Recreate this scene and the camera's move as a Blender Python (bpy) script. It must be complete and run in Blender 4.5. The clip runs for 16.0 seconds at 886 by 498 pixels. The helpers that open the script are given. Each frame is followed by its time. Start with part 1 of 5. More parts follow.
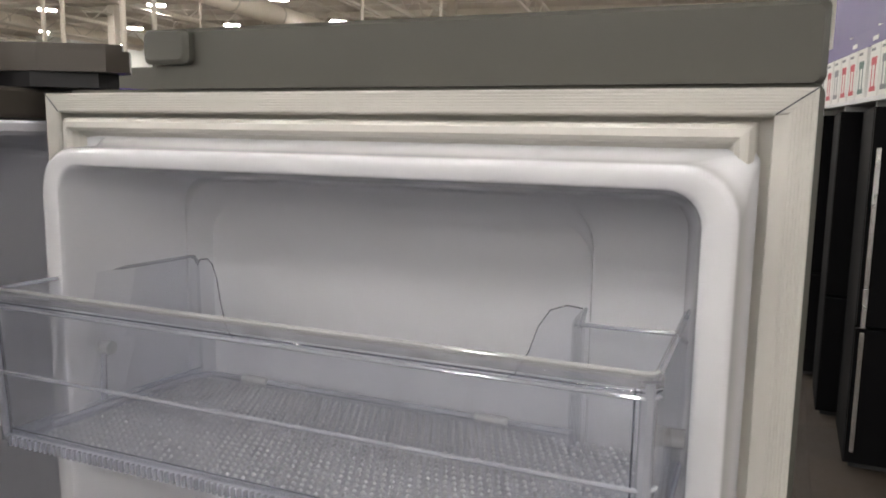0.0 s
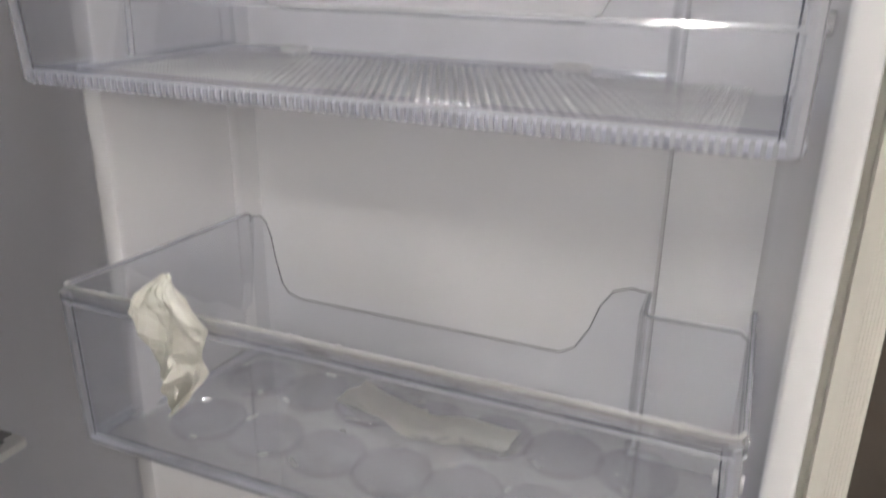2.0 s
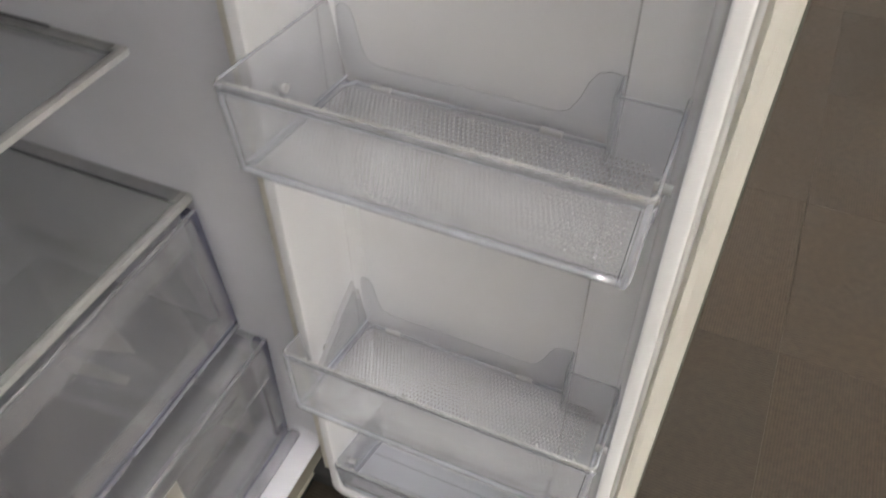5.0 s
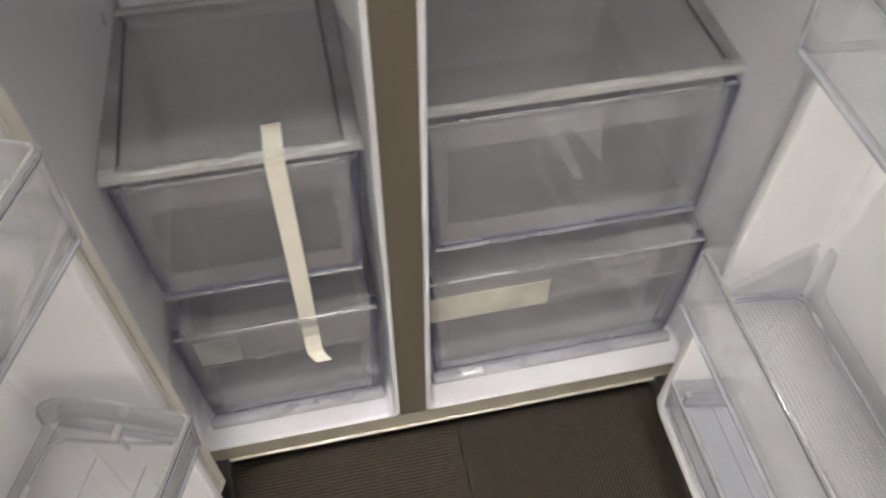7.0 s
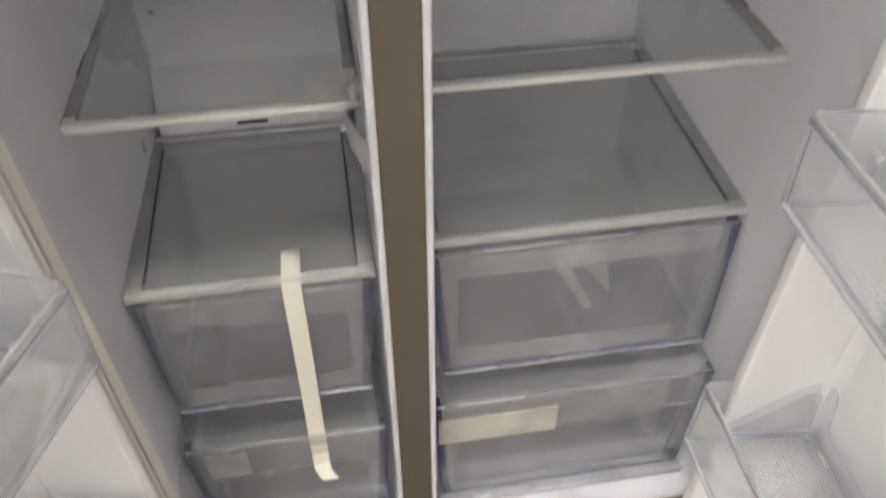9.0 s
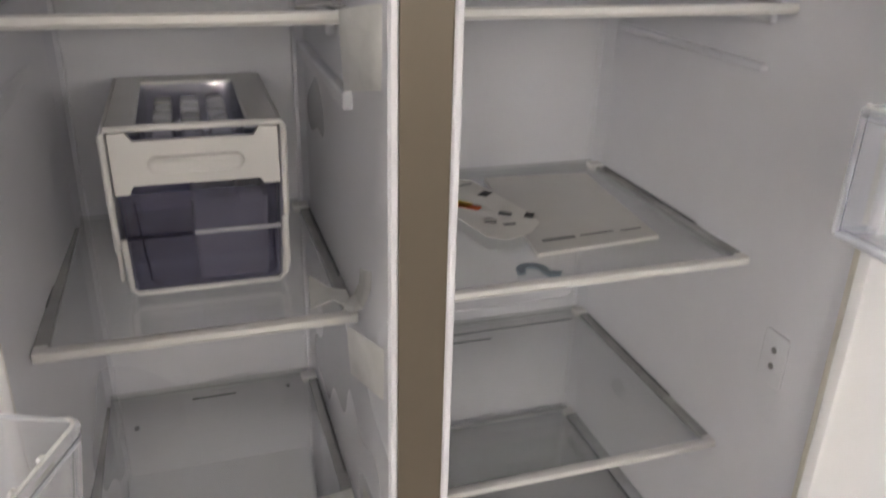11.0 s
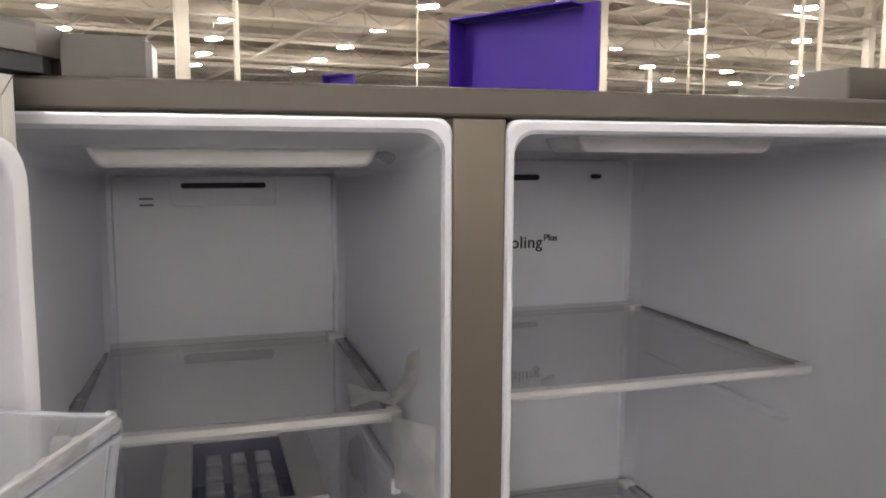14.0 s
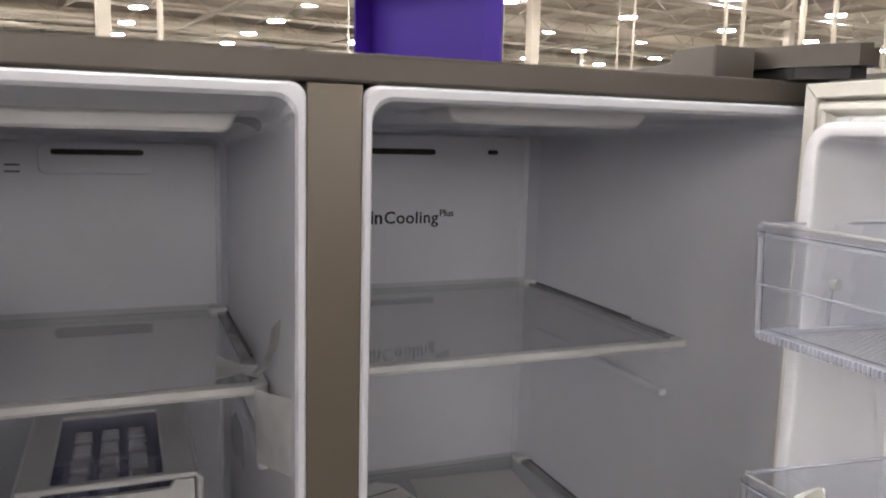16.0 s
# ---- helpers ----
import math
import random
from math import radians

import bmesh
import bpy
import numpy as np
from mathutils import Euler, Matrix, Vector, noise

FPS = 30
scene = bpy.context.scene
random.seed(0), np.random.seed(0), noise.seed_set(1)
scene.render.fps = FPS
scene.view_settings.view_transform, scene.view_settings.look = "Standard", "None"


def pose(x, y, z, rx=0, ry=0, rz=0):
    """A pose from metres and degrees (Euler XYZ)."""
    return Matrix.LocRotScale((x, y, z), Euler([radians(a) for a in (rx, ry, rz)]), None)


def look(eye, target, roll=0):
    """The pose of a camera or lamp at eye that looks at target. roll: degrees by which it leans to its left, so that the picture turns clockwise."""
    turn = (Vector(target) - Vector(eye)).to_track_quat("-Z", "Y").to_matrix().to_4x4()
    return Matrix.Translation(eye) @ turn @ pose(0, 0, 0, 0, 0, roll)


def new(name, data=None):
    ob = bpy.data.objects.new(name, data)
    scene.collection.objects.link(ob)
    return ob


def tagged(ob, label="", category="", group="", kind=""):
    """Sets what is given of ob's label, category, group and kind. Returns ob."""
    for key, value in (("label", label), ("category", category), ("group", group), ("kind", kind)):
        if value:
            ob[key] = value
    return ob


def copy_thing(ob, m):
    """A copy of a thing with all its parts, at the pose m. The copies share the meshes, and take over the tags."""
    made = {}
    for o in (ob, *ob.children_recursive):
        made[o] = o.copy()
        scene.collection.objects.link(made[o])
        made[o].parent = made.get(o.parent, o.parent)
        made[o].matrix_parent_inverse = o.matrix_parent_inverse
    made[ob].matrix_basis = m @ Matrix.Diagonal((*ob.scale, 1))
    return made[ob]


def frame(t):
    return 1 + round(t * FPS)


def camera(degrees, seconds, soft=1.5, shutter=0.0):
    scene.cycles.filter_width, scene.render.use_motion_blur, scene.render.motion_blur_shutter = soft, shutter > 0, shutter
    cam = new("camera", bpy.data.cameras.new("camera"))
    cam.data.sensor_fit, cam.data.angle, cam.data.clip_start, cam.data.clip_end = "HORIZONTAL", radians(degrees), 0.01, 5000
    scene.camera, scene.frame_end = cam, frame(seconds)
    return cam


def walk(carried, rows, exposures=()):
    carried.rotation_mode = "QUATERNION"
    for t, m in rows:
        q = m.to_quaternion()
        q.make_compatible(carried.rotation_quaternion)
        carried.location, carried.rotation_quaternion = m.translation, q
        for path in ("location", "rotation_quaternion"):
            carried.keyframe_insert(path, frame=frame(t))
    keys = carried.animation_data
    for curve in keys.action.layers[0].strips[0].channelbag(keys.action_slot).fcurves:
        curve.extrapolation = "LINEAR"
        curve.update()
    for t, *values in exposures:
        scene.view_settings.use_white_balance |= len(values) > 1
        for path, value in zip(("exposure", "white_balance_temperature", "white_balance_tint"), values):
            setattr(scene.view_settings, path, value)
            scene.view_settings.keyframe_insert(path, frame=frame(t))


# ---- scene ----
cam = camera(58.4, 16.0, soft=1.8, shutter=0.5)
PATH = [
    (0, (0.0, -0.519, 1.695), (1.817, 0.266, 1.407), 0.9),
    (0.5, (-0.004, -0.503, 1.683), (1.814, 0.259, 1.349), 1.2),
    (1, (-0.003, -0.489, 1.65), (1.801, 0.261, 1.222), 1.7),
    (1.5, (0.004, -0.479, 1.612), (1.774, 0.268, 1.058), 1.2),
    (2, (0.011, -0.465, 1.573), (1.732, 0.262, 0.857), 0.8),
    (2.5, (0.028, -0.46, 1.533), (1.668, 0.279, 0.658), -0.3),
    (3, (0.037, -0.472, 1.493), (1.593, 0.243, 0.459), -1.0),
    (3.5, (0.025, -0.501, 1.443), (1.523, 0.155, 0.292), -1.4),
    (4, (-0.036, -0.493, 1.405), (1.367, 0.093, 0.107), -1.5),
    (4.2, (-0.055, -0.494, 1.388), (1.316, 0.066, 0.045), -1.5),
    (6.3, (-0.191, -0.537, 1.309), (0.599, 0.433, -0.251), 1.3),
    (6.5, (-0.171, -0.542, 1.309), (0.454, 0.522, -0.265), 1.5),
    (7, (-0.102, -0.578, 1.294), (0.16, 0.606, -0.296), 0.6),
    (7.5, (-0.09, -0.574, 1.277), (0.05, 0.635, -0.309), 0.8),
    (8, (-0.09, -0.577, 1.285), (0.055, 0.664, -0.277), 1.2),
    (8.5, (-0.083, -0.588, 1.301), (0.096, 0.707, -0.212), 1.1),
    (9, (-0.077, -0.588, 1.34), (0.148, 0.808, -0.075), 0.0),
    (9.5, (-0.105, -0.577, 1.399), (0.223, 0.942, 0.14), 0.2),
    (10, (-0.182, -0.578, 1.455), (0.25, 1.039, 0.36), 0.3),
    (10.2, (-0.198, -0.582, 1.473), (0.269, 1.063, 0.436), 0.4),
    (12.3, (-0.192, -0.571, 1.572), (0.479, 1.255, 1.109), 2.0),
    (12.5, (-0.191, -0.568, 1.583), (0.477, 1.271, 1.166), 1.9),
    (13, (-0.193, -0.566, 1.638), (0.44, 1.304, 1.314), 1.4),
    (13.5, (-0.202, -0.578, 1.67), (0.382, 1.314, 1.392), 0.7),
    (14, (-0.229, -0.585, 1.673), (0.351, 1.314, 1.435), 0.2),
    (14.5, (-0.23, -0.586, 1.683), (0.395, 1.302, 1.472), 0.2),
    (15, (-0.196, -0.605, 1.691), (0.483, 1.265, 1.481), 0.7),
    (15.5, (-0.182, -0.605, 1.683), (0.541, 1.245, 1.447), 1.1),
    (16, (-0.17, -0.595, 1.664), (0.569, 1.241, 1.379), 1.5),
]
walk(cam, [(t, look(eye, target, roll)) for t, eye, target, roll in PATH],
     exposures=[(0, -1.1, 6300, 13), (1.5, -0.83, 6350, 13), (2.8, -0.42, 6550, 11), (4.2, -0.28, 6450, 10), (6.5, 0.02, 6600, 10), (10.2, 0.27, 6650, 11), (12.5, 0.25, 6700, 13), (14.5, -0.30, 6380, 14), (16, -0.34, 6330, 14)])

# ---- world and large light ----
world = bpy.data.worlds.new("hall_world")
scene.world = world
world.use_nodes = True
world.node_tree.nodes["Background"].inputs[0].default_value = (0.9, 0.93, 1.0, 1)
world.node_tree.nodes["Background"].inputs[1].default_value = 0.02
LAMP_GLOW = 430.0
scene.cycles.transparent_max_bounces = 32


# ---- materials ----
def material(name, base, rough=0.5, metal=0.0, spread=0.06, scale=40.0, bump=0.0, bump_scale=300.0, wear=0.0, coat=0.0):
    """A painted, plastic or metal surface with fine grain and broad stains."""
    m = bpy.data.materials.new(name)
    m.use_nodes = True
    nt = m.node_tree
    b = nt.nodes["Principled BSDF"]
    b.inputs["Metallic"].default_value = metal
    b.inputs["Coat Weight"].default_value = coat
    tc = nt.nodes.new("ShaderNodeTexCoord")
    fine = nt.nodes.new("ShaderNodeTexNoise")
    fine.inputs["Scale"].default_value = scale
    fine.inputs["Detail"].default_value = 6
    broad = nt.nodes.new("ShaderNodeTexNoise")
    broad.inputs["Scale"].default_value = scale / 12
    broad.inputs["Detail"].default_value = 3
    nt.links.new(tc.outputs["Object"], fine.inputs["Vector"])
    nt.links.new(tc.outputs["Object"], broad.inputs["Vector"])
    add = nt.nodes.new("ShaderNodeMath")
    add.operation = "ADD"
    nt.links.new(fine.outputs["Fac"], add.inputs[0])
    nt.links.new(broad.outputs["Fac"], add.inputs[1])
    ramp = nt.nodes.new("ShaderNodeMapRange")
    ramp.inputs["From Min"].default_value, ramp.inputs["From Max"].default_value = 0.6, 1.4
    ramp.inputs["To Min"].default_value, ramp.inputs["To Max"].default_value = 1 - spread, 1 + spread
    nt.links.new(add.outputs[0], ramp.inputs["Value"])
    mul = nt.nodes.new("ShaderNodeVectorMath")
    mul.operation = "SCALE"
    mul.inputs[0].default_value = base
    nt.links.new(ramp.outputs[0], mul.inputs["Scale"])
    nt.links.new(mul.outputs[0], b.inputs["Base Color"])
    rr = nt.nodes.new("ShaderNodeMapRange")
    rr.inputs["From Min"].default_value, rr.inputs["From Max"].default_value = 0.3, 0.7
    rr.inputs["To Min"].default_value, rr.inputs["To Max"].default_value = max(rough - 0.07 - wear, 0.02), rough + 0.07 + wear
    nt.links.new(broad.outputs["Fac"], rr.inputs["Value"])
    nt.links.new(rr.outputs[0], b.inputs["Roughness"])
    if bump:
        n2 = nt.nodes.new("ShaderNodeTexNoise")
        n2.inputs["Scale"].default_value = bump_scale
        n2.inputs["Detail"].default_value = 2
        nt.links.new(tc.outputs["Object"], n2.inputs["Vector"])
        bp = nt.nodes.new("ShaderNodeBump")
        bp.inputs["Strength"].default_value = bump
        bp.inputs["Distance"].default_value = 0.001
        nt.links.new(n2.outputs["Fac"], bp.inputs["Height"])
        nt.links.new(bp.outputs[0], b.inputs["Normal"])
    return m


def clear(name, tint, milk=0.08, milk_colour=(0.8, 0.84, 0.92), rough=0.04, bump=0.0, bump_scale=60.0, power=3.0, low=0.035, high=0.72, vary=0.3):
    """Thin clear plastic or plate glass: light passes straight, gloss by Fresnel, a little milkiness."""
    m = bpy.data.materials.new(name)
    m.use_nodes = True
    nt = m.node_tree
    nt.nodes.remove(nt.nodes["Principled BSDF"])
    out = nt.nodes["Material Output"]
    tr = nt.nodes.new("ShaderNodeBsdfTransparent")
    tr.inputs[0].default_value = (*tint, 1)
    df = nt.nodes.new("ShaderNodeBsdfDiffuse")
    tl = nt.nodes.new("ShaderNodeBsdfTranslucent")
    df.inputs[0].default_value = tl.inputs[0].default_value = (*milk_colour, 1)
    gl = nt.nodes.new("ShaderNodeBsdfGlossy")
    gl.inputs["Roughness"].default_value = rough
    lw = nt.nodes.new("ShaderNodeLayerWeight")
    lw.inputs[0].default_value = 0.5
    pw = nt.nodes.new("ShaderNodeMath")
    pw.operation = "POWER"
    pw.inputs[1].default_value = power
    nt.links.new(lw.outputs["Facing"], pw.inputs[0])
    fr = nt.nodes.new("ShaderNodeMapRange")
    fr.inputs["To Min"].default_value, fr.inputs["To Max"].default_value = low, high
    nt.links.new(pw.outputs[0], fr.inputs["Value"])
    tc = nt.nodes.new("ShaderNodeTexCoord")
    no = nt.nodes.new("ShaderNodeTexNoise")
    no.inputs["Scale"].default_value = 9
    no.inputs["Detail"].default_value = 4
    nt.links.new(tc.outputs["Object"], no.inputs["Vector"])
    mr = nt.nodes.new("ShaderNodeMapRange")
    mr.inputs["From Min"].default_value, mr.inputs["From Max"].default_value = 0.3, 0.7
    mr.inputs["To Min"].default_value, mr.inputs["To Max"].default_value = milk * (1 - vary), milk * (1 + vary)
    nt.links.new(no.outputs["Fac"], mr.inputs["Value"])
    haze = nt.nodes.new("ShaderNodeMixShader")
    haze.inputs[0].default_value = 0.5
    nt.links.new(df.outputs[0], haze.inputs[1])
    nt.links.new(tl.outputs[0], haze.inputs[2])
    m1 = nt.nodes.new("ShaderNodeMixShader")
    nt.links.new(mr.outputs[0], m1.inputs[0])
    nt.links.new(tr.outputs[0], m1.inputs[1])
    nt.links.new(haze.outputs[0], m1.inputs[2])
    m2 = nt.nodes.new("ShaderNodeMixShader")
    nt.links.new(fr.outputs[0], m2.inputs[0])
    nt.links.new(m1.outputs[0], m2.inputs[1])
    nt.links.new(gl.outputs[0], m2.inputs[2])
    nt.links.new(m2.outputs[0], out.inputs[0])
    if bump:
        nb = nt.nodes.new("ShaderNodeTexNoise")
        nb.inputs["Scale"].default_value = bump_scale
        nt.links.new(tc.outputs["Object"], nb.inputs["Vector"])
        bp = nt.nodes.new("ShaderNodeBump")
        bp.inputs["Strength"].default_value = bump
        bp.inputs["Distance"].default_value = 0.002
        nt.links.new(nb.outputs["Fac"], bp.inputs["Height"])
        nt.links.new(bp.outputs[0], gl.inputs["Normal"])
        nt.links.new(bp.outputs[0], lw.inputs["Normal"])
    return m


def glowing(name, colour, strength):
    m = bpy.data.materials.new(name)
    m.use_nodes = True
    nt = m.node_tree
    nt.nodes.remove(nt.nodes["Principled BSDF"])
    em = nt.nodes.new("ShaderNodeEmission")
    em.inputs[0].default_value = (*colour, 1)
    em.inputs[1].default_value = strength
    nt.links.new(em.outputs[0], nt.nodes["Material Output"].inputs[0])
    return m


def tile_material(name, base):
    """Dark carpet tile: fine ribs across the tile, tone varied tile by tile."""
    m = material(name, base, 0.75, spread=0.34, scale=60.0)
    nt = m.node_tree
    b = nt.nodes["Principled BSDF"]
    tc = nt.nodes.new("ShaderNodeTexCoord")
    wave = nt.nodes.new("ShaderNodeTexWave")
    wave.inputs["Scale"].default_value = 52.0
    wave.inputs["Distortion"].default_value = 1.6
    wave.inputs["Detail"].default_value = 3.0
    wave.inputs["Detail Scale"].default_value = 2.5
    nt.links.new(tc.outputs["Object"], wave.inputs["Vector"])
    bp = nt.nodes.new("ShaderNodeBump")
    bp.inputs["Strength"].default_value = 0.55
    bp.inputs["Distance"].default_value = 0.002
    nt.links.new(wave.outputs["Fac"], bp.inputs["Height"])
    nt.links.new(bp.outputs[0], b.inputs["Normal"])
    mul = next(n for n in nt.nodes if n.type == "VECT_MATH")
    info = nt.nodes.new("ShaderNodeObjectInfo")
    mr = nt.nodes.new("ShaderNodeMapRange")
    mr.inputs["To Min"].default_value, mr.inputs["To Max"].default_value = 0.8, 1.25
    nt.links.new(info.outputs["Random"], mr.inputs["Value"])
    wr = nt.nodes.new("ShaderNodeMapRange")
    wr.inputs["To Min"].default_value, wr.inputs["To Max"].default_value = 0.84, 1.16
    nt.links.new(wave.outputs["Fac"], wr.inputs["Value"])
    k = nt.nodes.new("ShaderNodeMath")
    k.operation = "MULTIPLY"
    nt.links.new(mr.outputs[0], k.inputs[0])
    nt.links.new(wr.outputs[0], k.inputs[1])
    sc = nt.nodes.new("ShaderNodeVectorMath")
    sc.operation = "SCALE"
    nt.links.new(mul.outputs[0], sc.inputs[0])
    nt.links.new(k.outputs[0], sc.inputs["Scale"])
    nt.links.new(sc.outputs[0], b.inputs["Base Color"])
    return m


# the blue in both liner whites stands in for bluish fill light in shade
LINER = material("white_liner_plastic_blue_fill", (0.655, 0.662, 0.72), 0.32, spread=0.03, scale=18, bump=0.05, bump_scale=500)
DOORLINER = material("white_door_plastic_blue_fill", (0.775, 0.78, 0.81), 0.16, spread=0.03, scale=14, bump=0.04, bump_scale=260)
TRIMWHITE = material("white_trim_plastic", (0.66, 0.655, 0.66), 0.35, spread=0.04, scale=30, bump=0.05)
GASKET = material("pale_gasket_rubber", (0.64, 0.62, 0.575), 0.6, spread=0.02, scale=10)
PALERAIL = clear("pale_frosted_rail", (0.92, 0.92, 0.93), 0.62, (0.80, 0.81, 0.83), 0.22)
TRIMLOW = clear("greyed_front_trim", (0.92, 0.92, 0.92), 0.84, (0.77, 0.77, 0.775), 0.25, vary=0.1)
SOFTRIM = clear("soft_drawer_rim", (0.93, 0.93, 0.94), 0.30, (0.78, 0.79, 0.83), 0.20, low=0.07, high=0.6)
SOFTWHITE = clear("frosted_white_rail", (0.9, 0.9, 0.9), 0.45, (0.74, 0.74, 0.74), 0.2)
TAUPE = material("taupe_painted_steel", (0.155, 0.132, 0.106), 0.38, 0.35, spread=0.05, scale=12, bump=0.03, bump_scale=700)
TAUPEDARK = material("dark_taupe_painted_steel", (0.088, 0.076, 0.064), 0.42, 0.25, spread=0.05, scale=12, bump=0.03, bump_scale=700)
DOORSHELL = material("olive_grey_plastic", (0.075, 0.073, 0.061), 0.45, spread=0.05, scale=15, bump=0.08, bump_scale=800)
COVERGREY = material("grey_hinge_plastic", (0.068, 0.058, 0.048), 0.34, spread=0.05, scale=14, bump=0.06, bump_scale=700)
DARK = material("dark_rubber", (0.02, 0.02, 0.022), 0.6)
SEAM = material("grey_seam_rubber", (0.10, 0.10, 0.115), 0.5)
SCREWGREY = material("grey_screw_cap", (0.22, 0.22, 0.235), 0.5)
PRINT = material("black_print", (0.025, 0.025, 0.03), 0.5)
CLEAR = clear("clear_styrene", (0.985, 0.988, 0.999), 0.065, (0.86, 0.91, 1.0), 0.05, low=0.035)
SHEER = clear("thin_clear_styrene", (0.985, 0.988, 0.998), 0.03, (0.92, 0.95, 1.0), 0.05, low=0.03, high=0.6)
CLEAREDGE = clear("clear_styrene_edge", (0.94, 0.95, 0.99), 0.46, (0.92, 0.94, 1.0), 0.08, low=0.18, high=0.85)
# white milk in these two stands in for lamp reflections and glints
RIMCLEAR = clear("styrene_rim_white_sheen", (0.98, 0.985, 1.0), 0.16, (0.98, 0.985, 1.0), 0.07, low=0.24, high=0.9)
BEADWHITE = clear("white_styrene_bead_and_glint", (0.98, 0.98, 0.99), 0.75, (1.0, 1.0, 1.0), 0.06, low=0.25, high=0.9)
# warm milk that paints a lamp's reflection on a drawer front
STRIP = clear("warm_lamp_reflection", (0.95, 0.95, 0.95), 0.52, (0.97, 0.95, 0.87), 0.2)
EDGELINE = clear("dark_styrene_edge_line", (0.72, 0.735, 0.78), 0.2, (0.3, 0.32, 0.4), 0.1)
EGGCUP = clear("polished_egg_hollow", (0.93, 0.93, 0.95), 0.09, (0.84, 0.86, 0.95), 0.05, low=0.13, high=0.8)
DOTS = clear("moulded_styrene_dots", (0.98, 0.98, 0.99), 0.52, (1.0, 1.0, 1.0), 0.10, low=0.16, high=0.7)
HAZY = clear("hazy_clear_styrene", (0.988, 0.99, 0.999), 0.20, (0.96, 0.975, 1.0), 0.07, low=0.035)
FROST = clear("textured_clear_styrene", (0.95, 0.955, 0.97), 0.10, (0.88, 0.90, 0.97), rough=0.16, low=0.14)
DRAWER = clear("smoky_clear_drawer", (0.98, 0.981, 0.986), 0.13, (0.86, 0.86, 0.90), 0.06)
DRAWERHAZE = clear("hazy_drawer_frame", (0.97, 0.971, 0.975), 0.19, (0.90, 0.90, 0.94), 0.14, low=0.08)
LILAC = clear("lilac_drawer_foot", (0.82, 0.83, 0.91), 0.30, (0.66, 0.67, 0.80), 0.12, low=0.10)
FOOTROLL = clear("pale_lilac_drawer_foot", (0.93, 0.93, 0.95), 0.34, (0.80, 0.80, 0.86), 0.12, low=0.14)
DRAWEREDGE = clear("blue_grey_drawer_edge", (0.62, 0.63, 0.72), 0.30, (0.36, 0.37, 0.50), 0.08)
GLASS = clear("shelf_glass", (0.955, 0.963, 0.96), 0.05, (0.74, 0.76, 0.76), 0.05, power=2.7, low=0.05, high=0.85)
# even milk stands in for the back wall reflected in the low glass
GLASSLOW = clear("shelf_glass_pale_sheen", (0.975, 0.98, 0.977), 0.26, (0.94, 0.95, 0.945), 0.12, power=2.0, low=0.09, high=0.8, vary=0.05)
FOOTPALE = clear("pale_styrene_foot", (0.95, 0.96, 1.0), 0.66, (0.88, 0.905, 1.0), 0.10, low=0.14, high=0.8)
LOOSEFILM = clear("loose_bright_film", (0.97, 0.97, 0.97), 0.30, (1.0, 1.0, 1.0), 0.07, low=0.30, high=0.9)
FILM = clear("crinkled_clear_film", (0.97, 0.97, 0.97), 0.04, (0.9, 0.9, 0.9), 0.10, low=0.16, high=0.9)
RAILLIP = material("pale_rail_lip", (0.46, 0.44, 0.385), 0.28, 0.2, spread=0.05, scale=14)
RAILBEIGE = material("beige_painted_rail", (0.31, 0.288, 0.245), 0.35, 0.1, spread=0.05, scale=14)
NAVYLINE = clear("navy_moulded_line", (0.25, 0.25, 0.40), 0.4, (0.05, 0.05, 0.12), 0.15)
BLUEBIN = clear("blue_tinted_plastic", (0.82, 0.82, 0.90), 0.14, (0.36, 0.36, 0.48), 0.06)
TAPE = material("cream_paper_tape", (0.72, 0.70, 0.63), 0.6, spread=0.05, scale=50)
TAPECLEAR = clear("milky_packing_tape", (0.97, 0.97, 0.97), 0.90, (0.98, 0.98, 0.97), 0.25)
TISSUE = material("white_tissue", (0.90, 0.89, 0.84), 0.85, spread=0.04, scale=60, bump=0.25, bump_scale=160)
PAPER = material("white_paper", (0.78, 0.77, 0.74), 0.7, spread=0.03, scale=40)
BOOKLET = material("thin_glossy_paper", (0.62, 0.61, 0.595), 0.4, spread=0.04, scale=25)
PRINTGREY = material("grey_print", (0.25, 0.25, 0.26), 0.7)
PRINTRED = material("orange_red_print", (0.75, 0.16, 0.05), 0.6)
PRINTYELLOW = material("yellow_print", (0.85, 0.62, 0.08), 0.6)
WRENCH = material("grey_blue_metal", (0.22, 0.27, 0.32), 0.4, 0.5)
PURPLE = material("purple_enamel", (0.038, 0.012, 0.215), 0.5, spread=0.05, scale=6)
PURPLE.node_tree.nodes["Principled BSDF"].inputs["Specular IOR Level"].default_value = 0.2
FASCIA = material("muted_purple_board", (0.085, 0.060, 0.20), 0.5, spread=0.05, scale=6)
PURPLEDARK = material("deep_purple_enamel", (0.025, 0.010, 0.11), 0.4, spread=0.05, scale=6)
BLACKFRIDGE = material("black_steel", (0.004, 0.004, 0.0045), 0.6, 0.0, spread=0.1, scale=10)
BLACKFRIDGE.node_tree.nodes["Principled BSDF"].inputs["Specular IOR Level"].default_value = 0.05
CHROME = material("brushed_chrome", (0.78, 0.78, 0.78), 0.25, 1.0, spread=0.05, scale=30)
CEILING = material("pale_roof_deck", (0.46, 0.405, 0.335), 0.8, spread=0.08, scale=1.2)
STEEL = material("cream_painted_steel", (0.50, 0.455, 0.38), 0.6, spread=0.06, scale=3)
DUCT = material("cream_painted_duct", (0.66, 0.59, 0.49), 0.5, 0.0, spread=0.06, scale=3)
